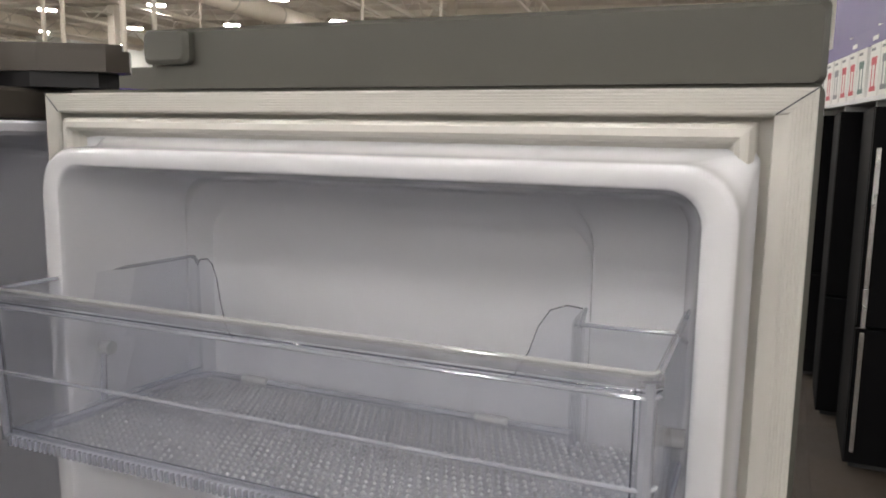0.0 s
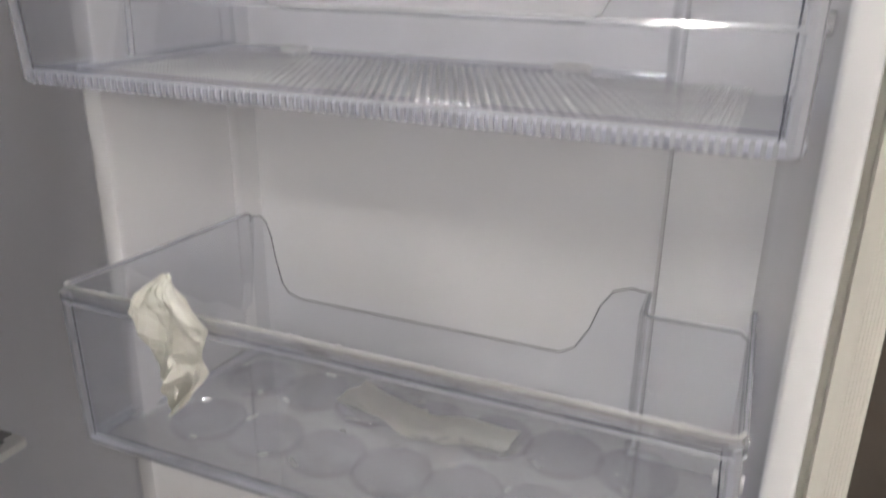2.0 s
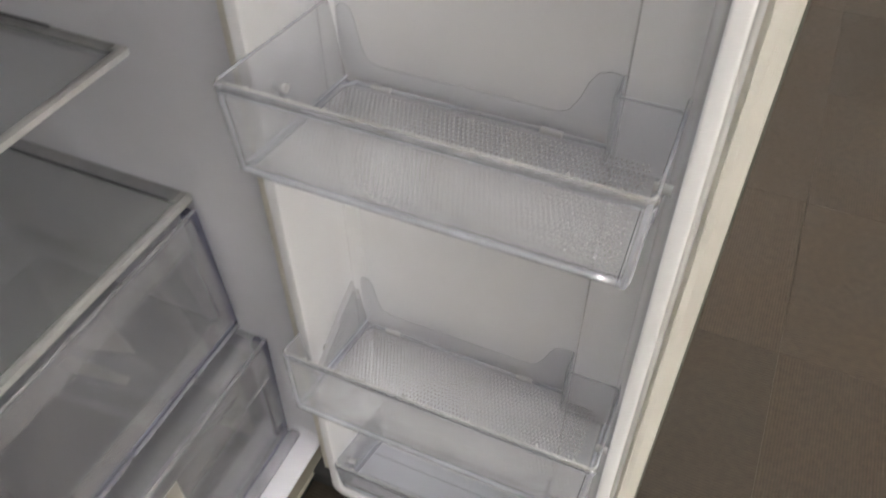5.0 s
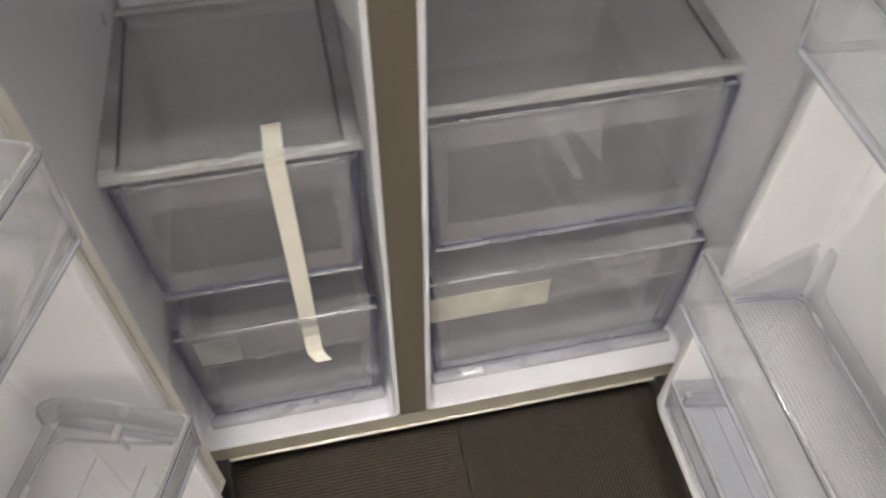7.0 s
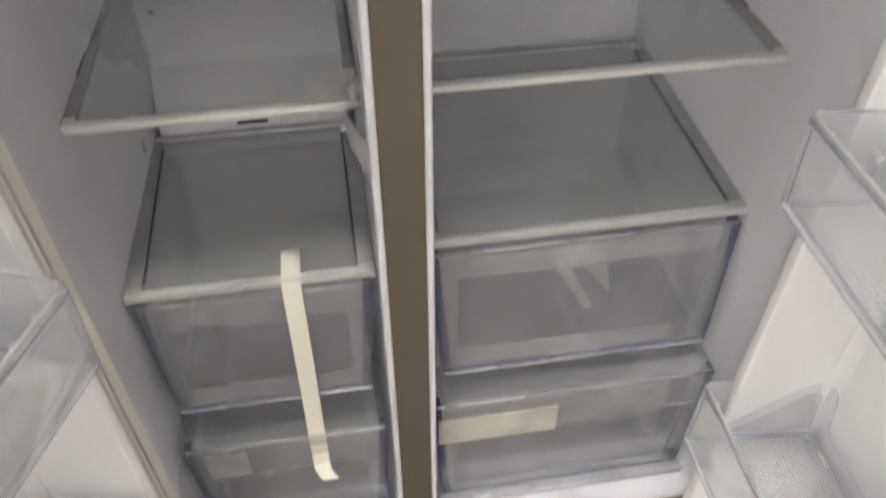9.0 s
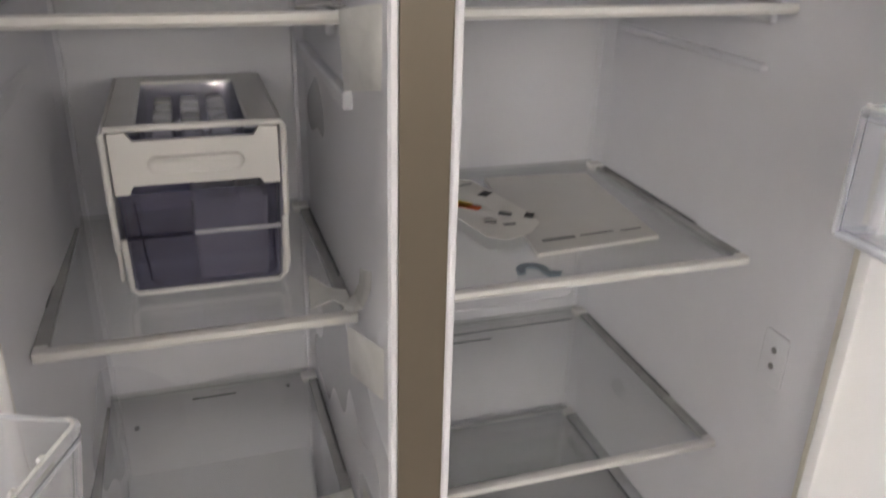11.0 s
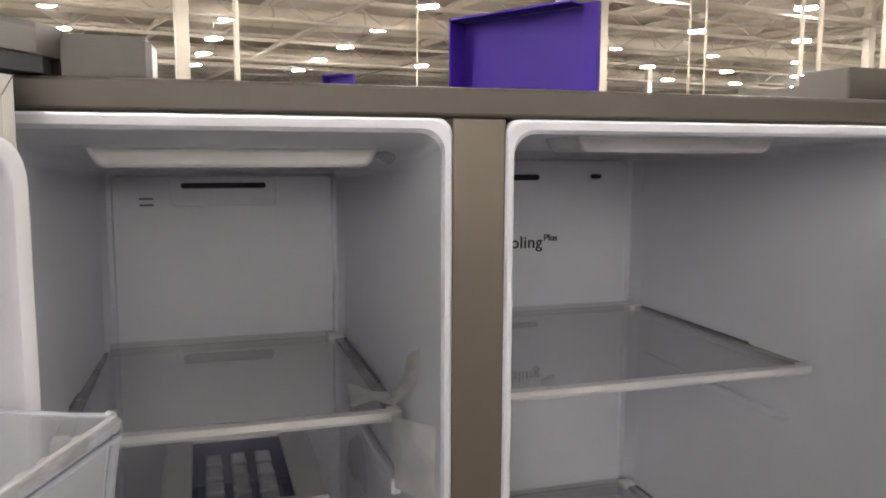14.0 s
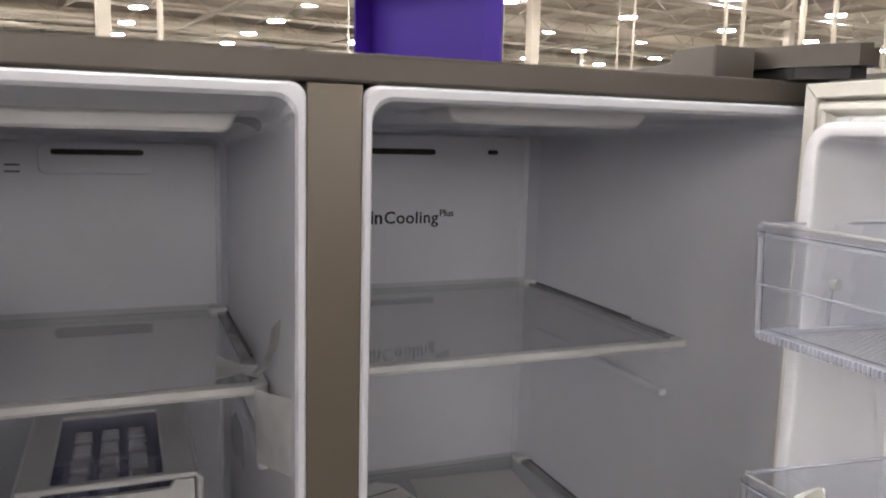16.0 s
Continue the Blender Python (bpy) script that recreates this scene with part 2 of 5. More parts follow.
NEARWALL = material("grey_hall_wall", (0.60, 0.59, 0.575), 0.8, spread=0.06, scale=0.8)
HALLWALL = material("white_hall_wall", (0.72, 0.71, 0.68), 0.8, spread=0.04, scale=0.8)
LAMPGLOW = glowing("high_bay_lamp_glow", (1.0, 0.955, 0.87), LAMP_GLOW)
LAMPBODY = material("lamp_housing", (0.7, 0.7, 0.68), 0.5)
EXITGREEN = glowing("green_sign_glow", (0.1, 0.8, 0.45), 1.2)
CARPET = tile_material("brown_carpet_tile", (0.036, 0.0258, 0.0170))
BLUE = material("blue_box_card", (0.03, 0.22, 0.5), 0.5)
REDPRINT = material("red_print", (0.5, 0.03, 0.05), 0.5)
TEALPRINT = material("dark_green_print", (0.05, 0.12, 0.10), 0.5)


# ---- mesh helpers ----
def part(name, bm, mat, parent=None, label="", smooth=False, recalc=True):
    me = bpy.data.meshes.new(name)
    if recalc:
        bmesh.ops.recalc_face_normals(bm, faces=bm.faces)
    bm.to_mesh(me)
    bm.free()
    if mat:
        me.materials.append(mat)
    if smooth:
        me.polygons.foreach_set("use_smooth", [True] * len(me.polygons))
        me.set_sharp_from_angle(angle=radians(40))
    ob = new(name, me)
    if parent:
        ob.parent = parent
    if label:
        ob["label"] = label
    return ob


def thing(name, label, category, group="", at=None):
    ob = new(name)
    ob.empty_display_size = 0.05
    if at is not None:
        ob.matrix_world = at
    return tagged(ob, label, category, group)


def box(bm, x0, x1, y0, y1, z0, z1, bevel=0.0, seg=2):
    m = Matrix.Translation(((x0 + x1) / 2, (y0 + y1) / 2, (z0 + z1) / 2)) @ Matrix.Diagonal((abs(x1 - x0), abs(y1 - y0), abs(z1 - z0), 1))
    vs = bmesh.ops.create_cube(bm, size=1, matrix=m)["verts"]
    if bevel:
        es = list({e for v in vs for e in v.link_edges})
        bmesh.ops.bevel(bm, geom=es, offset=bevel, segments=seg, profile=0.5, affect="EDGES")
    return bm


def boxed(*args, **kw):
    return box(bmesh.new(), *args, **kw)


def ring(a0, a1, b0, b1, r, n=6):
    """A rectangle with rounded corners as a closed list of points."""
    r = max(min(r, (a1 - a0) / 2.01, (b1 - b0) / 2.01), 0.0003)
    pts = []
    for ca, cb, start in ((a1 - r, b1 - r, 0), (a0 + r, b1 - r, 90), (a0 + r, b0 + r, 180), (a1 - r, b0 + r, 270)):
        for k in range(n + 1):
            w = radians(start + 90 * k / n)
            pts.append((ca + r * math.cos(w), cb + r * math.sin(w)))
    return pts


def loops(bm, rings, where, cap_first=False, cap_last=False, close=False):
    """Skins a list of (a0, a1, b0, b1, r, depth) rings; where(a, b, depth) gives the place."""
    rows = [[bm.verts.new(where(a, b, d)) for a, b in ring(a0, a1, b0, b1, r)] for a0, a1, b0, b1, r, d in rings]
    n = len(rows[0])
    pairs = list(zip(rows, rows[1:])) + ([(rows[-1], rows[0])] if close else [])
    for p, q in pairs:
        for k in range(n):
            bm.faces.new((p[k], p[(k + 1) % n], q[(k + 1) % n], q[k]))
    if cap_first:
        bm.faces.new(rows[0])
    if cap_last:
        bm.faces.new(rows[-1])
    return bm


def prism(bm, pts, where, d0, d1):
    """A flat outline pulled from depth d0 to d1."""
    p = [bm.verts.new(where(a, b, d0)) for a, b in pts]
    q = [bm.verts.new(where(a, b, d1)) for a, b in pts]
    n = len(p)
    for k in range(n):
        bm.faces.new((p[k], p[(k + 1) % n], q[(k + 1) % n], q[k]))
    bm.faces.new(p)
    bm.faces.new(q)
    return bm


def tube(bm, path, r, n=8, closed=False):
    pts = [Vector(p) for p in path]
    rows = []
    for i, p in enumerate(pts):
        a = pts[i - 1] if i or closed else p
        b = pts[(i + 1) % len(pts)] if i + 1 < len(pts) or closed else p
        d = (b - a).normalized()
        s = d.cross(Vector((0.13, 0.21, 0.97))).normalized()
        u = d.cross(s)
        rows.append([bm.verts.new(p + r * (math.cos(2 * math.pi * k / n) * s + math.sin(2 * math.pi * k / n) * u)) for k in range(n)])
    for p, q in list(zip(rows, rows[1:])) + ([(rows[-1], rows[0])] if closed else []):
        for k in range(n):
            bm.faces.new((p[k], p[(k + 1) % n], q[(k + 1) % n], q[k]))
    if not closed:
        bm.faces.new(rows[0])
        bm.faces.new(rows[-1])
    return bm


def ribbon(bm, path, width, thick, side):
    """A flat strip along a path; side: the way across it."""
    s = Vector(side).normalized() * (width / 2)
    pts = [Vector(p) for p in path]
    rows = []
    for i, p in enumerate(pts):
        d = (pts[min(i + 1, len(pts) - 1)] - pts[max(i - 1, 0)]).normalized()
        n = d.cross(s).normalized() * (thick / 2)
        rows.append([bm.verts.new(p + a) for a in (s + n, s - n, -s - n, -s + n)])
    for p, q in zip(rows, rows[1:]):
        for k in range(4):
            bm.faces.new((p[k], p[(k + 1) % 4], q[(k + 1) % 4], q[k]))
    bm.faces.new(rows[0])
    bm.faces.new(rows[-1])
    return bm


def xzy(a, b, d):
    return (a, d, b)


def xyz(a, b, d):
    return (a, b, d)


# ---- the hall ----
HX0, HX1, HY0, HY1, HZ = -30.0, 42.0, -66.0, 62.0, 8.2

hall_floor = tagged(part("floor", boxed(HX0, HX1, HY0, HY1, -0.3, -0.006), CARPET), "dark brown ribbed carpet tile floor of a large store", "floor", kind="structure")
tagged(part("ceiling", boxed(HX0, HX1, HY0, HY1, HZ, HZ + 0.3), CEILING), "pale exposed metal roof deck of a warehouse store", "ceiling", kind="structure")
tagged(part("wall_north", boxed(HX0, HX1, HY1, HY1 + 0.3, -0.3, HZ), HALLWALL), "plain white painted hall wall", "wall", kind="structure")
tagged(part("wall_south", boxed(HX0, HX1, HY0 - 0.3, HY0, -0.3, HZ), NEARWALL), "plain grey painted hall wall", "wall", kind="structure")
tagged(part("wall_east", boxed(HX1, HX1 + 0.3, HY0, HY1, -0.3, HZ), HALLWALL), "plain white painted hall wall", "wall", kind="structure")
tagged(part("wall_west", boxed(HX0 - 0.3, HX0, HY0, HY1, -0.3, HZ), NEARWALL), "plain grey painted hall wall", "wall", kind="structure")


def high_bay_lamp():
    t = thing("ceiling_lamp", "white rectangular high bay lamp, lit, hung from the roof", "lamp", "high bay lamps")
    part("lamp_body", boxed(-0.34, 0.34, -0.17, 0.17, 0.0, 0.07, 0.01), LAMPBODY, t)
    bm = bmesh.new()
    for s in (-1, 1):
        box(bm, -0.33, 0.33, s * 0.08 - 0.065, s * 0.08 + 0.065, -0.055, -0.001)
    part("diffuser", bm, LAMPGLOW, t, "glowing warm white diffuser")
    part("suspension_wire", tube(bmesh.new(), [(0, 0, 0.07), (0, 0, HZ - 6.5)], 0.008, 5), STEEL, t)
    return t


lamp = high_bay_lamp()
spots = [(7.1 + 5.75 * i - 0.42 * j, 25.2 + 0.9 * i + 5.4 * j) for i in range(-8, 8) for j in range(-19, 8)]
spots = [(x, y) for x, y in spots if HX0 + 1 < x < HX1 - 1 and HY0 + 1 < y < HY1 - 1]
# the grid leaves out the refrigerator's own bay and the aisle to its south, and is thinner to the south-east
spots = [(x, y) for x, y in spots if math.hypot(x, y + 0.3) > 6.5 and y < 47 and not (-9.0 < x < 4.8 and -17 < y < -2 and (x > -2.8 or y > -6))]
spots = [(x, y) for x, y in spots if not (x > 4.8 and -32 < y < -2 and round(x + y) % 2)]
# unseen lamps added: one overhead for the bins, two westward for the fridge door
spots += [(-0.3, -0.6), (-7.6, 0.1), (-6.6, 3.0)]
for k, (x, y) in enumerate(spots):
    m = pose(x, y, 6.5, 0, 0, -45)
    if k:
        copy_thing(lamp, m)
    else:
        lamp.matrix_world = m

# roof steel, laid along the lamp rows
ROOF = pose(0, 0, 0, 0, 0, 9)
for j in range(13):
    y = -6 + 5.4 * j
    t = thing("roof_truss", "cream painted steel roof truss under the deck", "truss", "roof trusses", at=ROOF @ pose(0, y, 6.85))
    part("lower_chord", boxed(-12, 50, -0.07, 0.07, 0, 0.14), STEEL, t)
    part("upper_chord", boxed(-12, 50, -0.07, 0.07, 1.0, 1.14), STEEL, t)
    for i in range(20):
        if j + i == 0:
            web_mesh = part("web_brace", tube(bmesh.new(), [(0, 0, 0.1), (1.55, 0, 1.05), (3.1, 0, 0.1)], 0.035, 5), STEEL, t)
            web_mesh.location.x = -12
        else:
            w = new("web_brace", web_mesh.data)
            w.parent = t
            w.location.x = -12 + 3.1 * i
for i in range(16):
    x = -14 + 3.7 * i
    ob = part("roof_joist", boxed(x - 0.09, x + 0.09, -6, 62, 7.85, 8.15), STEEL)
    ob.matrix_world = ROOF
    tagged(ob, "cream painted steel joist under the roof deck", "joist", "roof joists")
for y, z, r in ((15.2, 6.6, 0.42), (33.0, 7.3, 0.42), (46.0, 7.3, 0.42)):
    ob = thing("air_duct", "long round cream painted air duct under the roof", "duct", "air ducts", at=ROOF)
    part("duct_pipe", tube(bmesh.new(), [(-14, y, z), (50, y, z)], r, 20), DUCT, ob, smooth=True)
    for k in range(16):
        part("joint_band", tube(bmesh.new(), [(-12 + 4 * k, y, z), (-11.9 + 4 * k, y, z)], r + 0.02, 20), STEEL, ob, smooth=True)
        part("hanger_rod", tube(bmesh.new(), [(-11.95 + 4 * k, y, z + r), (-11.95 + 4 * k, y, HZ)], 0.012, 5), STEEL, ob)
for y, z, r in ((10.0, 6.3, 0.05), (10.5, 6.35, 0.04), (18.5, 6.2, 0.06), (22.0, 6.5, 0.05), (27.0, 6.2, 0.07), (27.6, 6.25, 0.05), (38.0, 6.1, 0.07), (48.0, 6.775, 0.08)):
    ob = part("roof_pipe", tube(bmesh.new(), [(-14, y, z), (50, y, z)], r, 8), STEEL, smooth=True)
    ob.matrix_world = ROOF
    tagged(ob, "long cream painted service pipe under the roof", "pipe", "service pipes")
for x, z in ((9.0, 6.5), (17.5, 6.6), (27.5, 6.5)):
    ob = part("roof_pipe", tube(bmesh.new(), [(x, -4, z), (x, 60, z)], 0.06, 8), STEEL, smooth=True)
    ob.matrix_world = ROOF
    tagged(ob, "long cream painted service pipe under the roof", "pipe", "service pipes")


def column(x, y, w):
    t = thing("column", "white painted steel roof column", "column", "roof columns", at=pose(x, y, 0, 0, 0, 9))
    part("shaft", boxed(-w / 2, w / 2, -w / 2, w / 2, 0, HZ - 0.05, 0.01), STEEL, t)
    part("base_plate", boxed(-w, w, -w, w, 0, 0.03), STEEL, t)
    part("cap_plate", boxed(-w, w, -w, w, HZ - 0.05, HZ - 0.002), STEEL, t)


for x, y in ((-0.58, 22.0), (12.8, 24.0), (26.5, 26.5), (14.4, 44.0), (28.0, 46.0), (29.5, 12.0), (31.0, 2.5)):
    column(x, y, 0.34)


def drop_pole(x, y, z0, r):
    tagged(part("drop_pole", tube(bmesh.new(), [(x, y, z0), (x, y, HZ)], r, 10), STEEL, smooth=True), "thin white service pole coming down from the roof", "pole", "service poles")


for x, y, z0, r in ((0.54, 16, 0, 0.055), (4.25, 16, 0, 0.02), (12.83, 14, 0, 0.05), (9.93, 14, 0, 0.022), (9.55, 14, 0, 0.018), (11.26, 10, 0, 0.045), (5.6, 12, 0, 0.015), (5.9, 12, 0, 0.015), (12, 13.6, 0, 0.045), (10, 9.47, 0, 0.05), (12, 6.2, 0, 0.025), (12, 4.77, 0, 0.025), (12, 9.6, 0, 0.02)):
    drop_pole(x, y, z0, r)
ob = thing("exit_sign", "small green lit exit sign hung from the roof", "sign", at=pose(22.9, 20.0, 4.17, 0, 0, -40))
part("sign_box", boxed(-0.2, 0.2, -0.04, 0.04, -0.1, 0.1, 0.01), EXITGREEN, ob)
part("hanger_rod", tube(bmesh.new(), [(0, 0, 0.1), (0, 0, HZ - 4.17)], 0.012, 6), STEEL, ob)


# ---- displays around the refrigerator ----
def purple_stand(p, q, top, name="display_stand"):
    """A tray-shaped purple sheet standing on the floor: face with two flanges turned to the front."""
    p, q = Vector((*p, 0)), Vector((*q, 0))
    d = q - p
    w = d.length
    t = thing(name, "tall purple enamelled display panel with turned edges", "display panel", "purple display panels", at=Matrix.Translation(p) @ pose(0, 0, 0, 0, 0, math.degrees(math.atan2(d.y, d.x))))
    part("panel_face", boxed(0.004, w - 0.004, 0.0, 0.004, 0.02, top - 0.004), PURPLE, t)
    part("side_flange", boxed(0.0, 0.004, -0.045, 0.004, 0.02, top, 0.001), PURPLE, t)
    part("side_flange", boxed(w - 0.034, w - 0.001, -0.010, -0.001, 0.02, top, 0.001), PURPLE, t)
    part("top_flange", boxed(0.004, w - 0.034, -0.050, -0.001, top - 0.004, top, 0.0005), PURPLE, t)
    part("foot_plate", boxed(0, w, -0.05, 0.05, 0, 0.02), PURPLEDARK, t)
    for z in (top - 0.02, top - 0.2):
        part("screw", tube(bmesh.new(), [(w - 0.018, -0.0098, z), (w - 0.018, -0.0125, z)], 0.003, 8), PURPLEDARK, t)
    return t


purple_stand((0.31, 1.037), (0.474, 0.739), 1.948)
purple_stand((0.43, 3.62), (0.535, 3.45), 2.075)


def black_fridge(x, y, z1, handles):
    t = thing("upright_fridge", "black upright refrigerator with slim chrome handles", "refrigerator", "black refrigerators", at=pose(x, y, 0))
    part("body", boxed(0.0, 0.65, -0.70, 0.0, 0.03, z1, 0.004), BLACKFRIDGE, t)
    part("upper_door", boxed(-0.05, -0.004, -0.698, -0.002, 0.765, z1 - 0.004, 0.006), BLACKFRIDGE, t)
    part("lower_door", boxed(-0.05, -0.004, -0.698, -0.002, 0.05, 0.755, 0.006), BLACKFRIDGE, t)
    part("plinth", boxed(0.03, 0.62, -0.67, -0.03, 0.0, 0.03), DARK, t)
    if handles:
        for z0, za in ((0.12, 0.745), (0.765, 1.66)):
            h = part("handle", boxed(-0.095, -0.080, -0.040, -0.018, z0, za, 0.004), CHROME, t, "slim chrome bar handle")
            for z in (z0 + 0.05, za - 0.05):
                part("bracket", boxed(-0.082, -0.049, -0.034, -0.024, z - 0.01, z + 0.01), CHROME, h)
    return t


black_fridge(4.46, -0.885, 1.86, True)
black_fridge(5.28, -0.775, 1.86, False)
black_fridge(6.16, -0.672, 1.86, False)
top_shelf = thing("wall_shelf", "white shelf above the black refrigerators with purple fascia", "shelf", at=pose(4.40, -0.915, 1.862, 0, 0, 8.5))
part("shelf_board", boxed(-0.6, 2.6, -0.5, 0.0, 0.03, 0.055, 0.003), TRIMWHITE, top_shelf)
part("fascia", boxed(-0.6, 2.6, -0.16, -0.14, 0.36, 0.48), FASCIA, top_shelf, "purple fascia strip")
part("back_board", boxed(-0.6, 2.6, -0.5, -0.48, 0.055, 1.2), PURPLEDARK, top_shelf, "dark purple back board")
part("upper_board", boxed(-0.6, 2.6, -0.26, -0.24, 0.50, 1.2), FASCIA, top_shelf, "purple header board")
for k in range(5):
    part("bracket", boxed(-0.5 + 0.7 * k, -0.48 + 0.7 * k, -0.48, -0.02, 0.0, 0.03), TRIMWHITE, top_shelf)
    part("upright", boxed(-0.5 + 0.7 * k, -0.48 + 0.7 * k, -0.48, -0.16, 0.055, 0.5), TRIMWHITE, top_shelf)
for k in range(3):
    part("fascia_bar", boxed(0.30 + 0.5 * k, 0.42 + 0.5 * k, -0.1395, -0.138, 0.405, 0.43), TRIMWHITE, top_shelf, "unreadable white lettering bar")
for k in range(9):
    x = 0.02 + 0.212 * k + (0.05 if k > 1 else 0.0)
    b = thing("product_box", "white printed cardboard product box on a shelf", "box", "boxes on the shelf", at=top_shelf.matrix_world @ pose(x, -0.02, 0.0552))
    part("carton", boxed(0, 0.190, -0.14, 0, 0, 0.272, 0.001), PAPER, b)
    ink = (PRINTGREY, REDPRINT, TEALPRINT, REDPRINT, REDPRINT)[k % 5]
    part("printed_lid", boxed(0.045, 0.150, 0.0005, 0.0015, 0.165, 0.205, 0.0004), ink, b)
    for u in (0.058, 0.122):
        part("printed_post", boxed(u, u + 0.016, 0.0005, 0.0015, 0.055, 0.165), ink, b)
    part("printed_base", boxed(0.040, 0.155, 0.0005, 0.0015, 0.030, 0.055), ink, b)
    part("print_bar", boxed(0.085, 0.170, 0.0005, 0.0015, 0.238, 0.252), PRINTGREY, b)

# tops of other appliances seen over the cabinet
ob = thing("low_appliance", "dark grey appliance top standing behind the refrigerator", "appliance", at=pose(-0.9, 1.2, 0))
part("body", boxed(0.0, 0.64, 0.0, 0.6, 0.03, 1.795, 0.006), DOORSHELL, ob)
part("lid", boxed(-0.005, 0.62, -0.005, 0.6, 1.796, 1.806, 0.003), TRIMWHITE, ob)
part("plinth", boxed(0.03, 0.6, 0.03, 0.57, 0, 0.03), DARK, ob)
part("label_card", boxed(0.62, 0.68, -0.02, 0.1, 1.70, 1.800, 0.001), BLUE, ob, "blue card at the corner")
ob = thing("grey_refrigerator", "grey refrigerator standing further along the aisle", "refrigerator", at=pose(2.7, 1.7, 0))
part("body", boxed(0.0, 0.8, 0.0, 0.7, 0.03, 1.96, 0.006), DOORSHELL, ob)
part("plinth", boxed(0.03, 0.77, 0.03, 0.67, 0, 0.03), DARK, ob)
purple_stand((2.1, 1.75), (2.6, 1.35), 1.835)
bm = bmesh.new()
loops(bm, [(-0.2, 0.2, -0.04, 0.04, 0.04, 0.0), (-0.2, 0.2, -0.04, 0.04, 0.04, 0.02)], xzy, True, True)
ob = thing("oval_sign", "pale lilac oval sign on a post behind the refrigerator", "sign", at=pose(2.05, 3.0, 1.90, 0, 8, -10))
part("sign_plate", bm, TRIMWHITE, ob)
part("post", tube(bmesh.new(), [(0, 0.03, 0), (0.264, 0.03, -1.88)], 0.02, 8), TRIMWHITE, ob)


# ---- refrigerator cabinet ----
TOP, ZT, ZB = 1.724, 1.70, 0.085
XL, XR = -0.414, 0.492
YB = 0.645
ML, MR = -0.043, 0.0
fridge = thing("refrigerator", "taupe grey side-by-side refrigerator with both doors open, empty and unlit", "refrigerator")


def cavity(x0, x1, zc_back, y_back, x0b, x1b, name, dip=0.0):
    """White liner: a proud front lip with rounded corners, sloping ceiling, walls and back."""
    bm = bmesh.new()
    loops(bm, [
        (x0, x1, ZB, ZT, 0.012, 0.006),
        (x0, x1, ZB, ZT, 0.012, -0.001),
        (x0 + 0.002, x1 - 0.002, ZB + 0.002, ZT - 0.002, 0.014, -0.003),
        (x0 + 0.006, x1 - 0.006, ZB + 0.006, ZT - 0.008, 0.018, -0.003),
        (x0 + 0.008, x1 - 0.008, ZB + 0.007, ZT - 0.011, 0.018, 0.001),
        (x0 + 0.007, x1 - 0.007, ZB + 0.008, ZT - 0.010 - dip, 0.016, 0.05),
        (x0b - 0.002, x1b + 0.002, 0.10, zc_back + 0.006, 0.016, y_back - 0.03),
        (x0b + 0.004, x1b - 0.004, 0.106, zc_back, 0.012, y_back - 0.004),
        (x0b + 0.010, x1b - 0.010, 0.112, zc_back - 0.006, 0.008, y_back),
    ], xzy, cap_last=True)
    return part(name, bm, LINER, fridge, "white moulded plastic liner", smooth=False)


part("side_panel", boxed(XL, -0.3705, 0.0, YB, 0.045, TOP, 0.003), TAUPE, fridge)
part("side_panel", boxed(0.4615, XR, 0.0, YB, 0.045, TOP, 0.003), TAUPE, fridge)
part("top_panel", boxed(-0.3705, 0.4615, 0.0, YB, ZT + 0.001, TOP, 0.003), TAUPEDARK, fridge, "dark taupe steel top rail")
part("bottom_rail", boxed(-0.3705, 0.4615, 0.0, YB, 0.034, ZB - 0.001, 0.004), RAILBEIGE, fridge, "beige painted bottom rail")
part("rail_lip", tube(bmesh.new(), [(-0.370, 0.001, 0.0375), (0.461, 0.001, 0.0375)], 0.0045, 8), RAILLIP, fridge, "paler rounded lower lip", smooth=True)
part("back_panel", boxed(-0.3705, 0.4615, YB - 0.02, YB - 0.001, ZB, ZT), DARK, fridge)
part("centre_post", boxed(ML, MR, -0.002, 0.03, ZB, ZT, 0.001), TAUPE, fridge, "brushed taupe steel post between the compartments")
cavity(-0.3685, ML - 0.0005, 1.652, 0.475, -0.345, -0.052, "freezer_liner", 0.011)
cavity(MR + 0.0005, 0.4595, 1.672, 0.575, 0.012, 0.452, "fridge_liner")
for x in (XL + 0.06, XR - 0.06):
    bm = bmesh.new()
    tube(bm, [(x, 0.03, 0.0), (x, 0.03, 0.012), (x, 0.03, 0.05)], 0.022, 14)
    part("levelling_foot", bm, DARK, fridge)
    part("levelling_foot", tube(bmesh.new(), [(x, YB - 0.06, 0.0), (x, YB - 0.06, 0.05)], 0.022, 14), DARK, fridge)
part("toe_recess", boxed(XL + 0.012, XR - 0.012, 0.004, 0.07, 0.003, 0.0325, 0.003), BLACKFRIDGE, fridge, "black toe kick")
for x in (-0.360, 0.440):
    part("lower_hinge", boxed(x - 0.030, x + 0.030, -0.080, 0.02, 0.010, 0.043, 0.004), DARK, fridge, "black steel lower hinge")


def cavity_lamp(x0, x1, y0, y1, z0, z1):
    bm = bmesh.new()
    loops(bm, [(x0, x1, y0, y1, 0.004, z1), (x0 + 0.008, x1 - 0.008, y0 + 0.004, y1 - 0.006, 0.006, z0 + 0.003), (x0 + 0.012, x1 - 0.012, y0 + 0.007, y1 - 0.01, 0.006, z0)], xyz, True, True)
    return part("lamp_cover", bm, TRIMWHITE, fridge, "unlit white lamp cover", smooth=False)


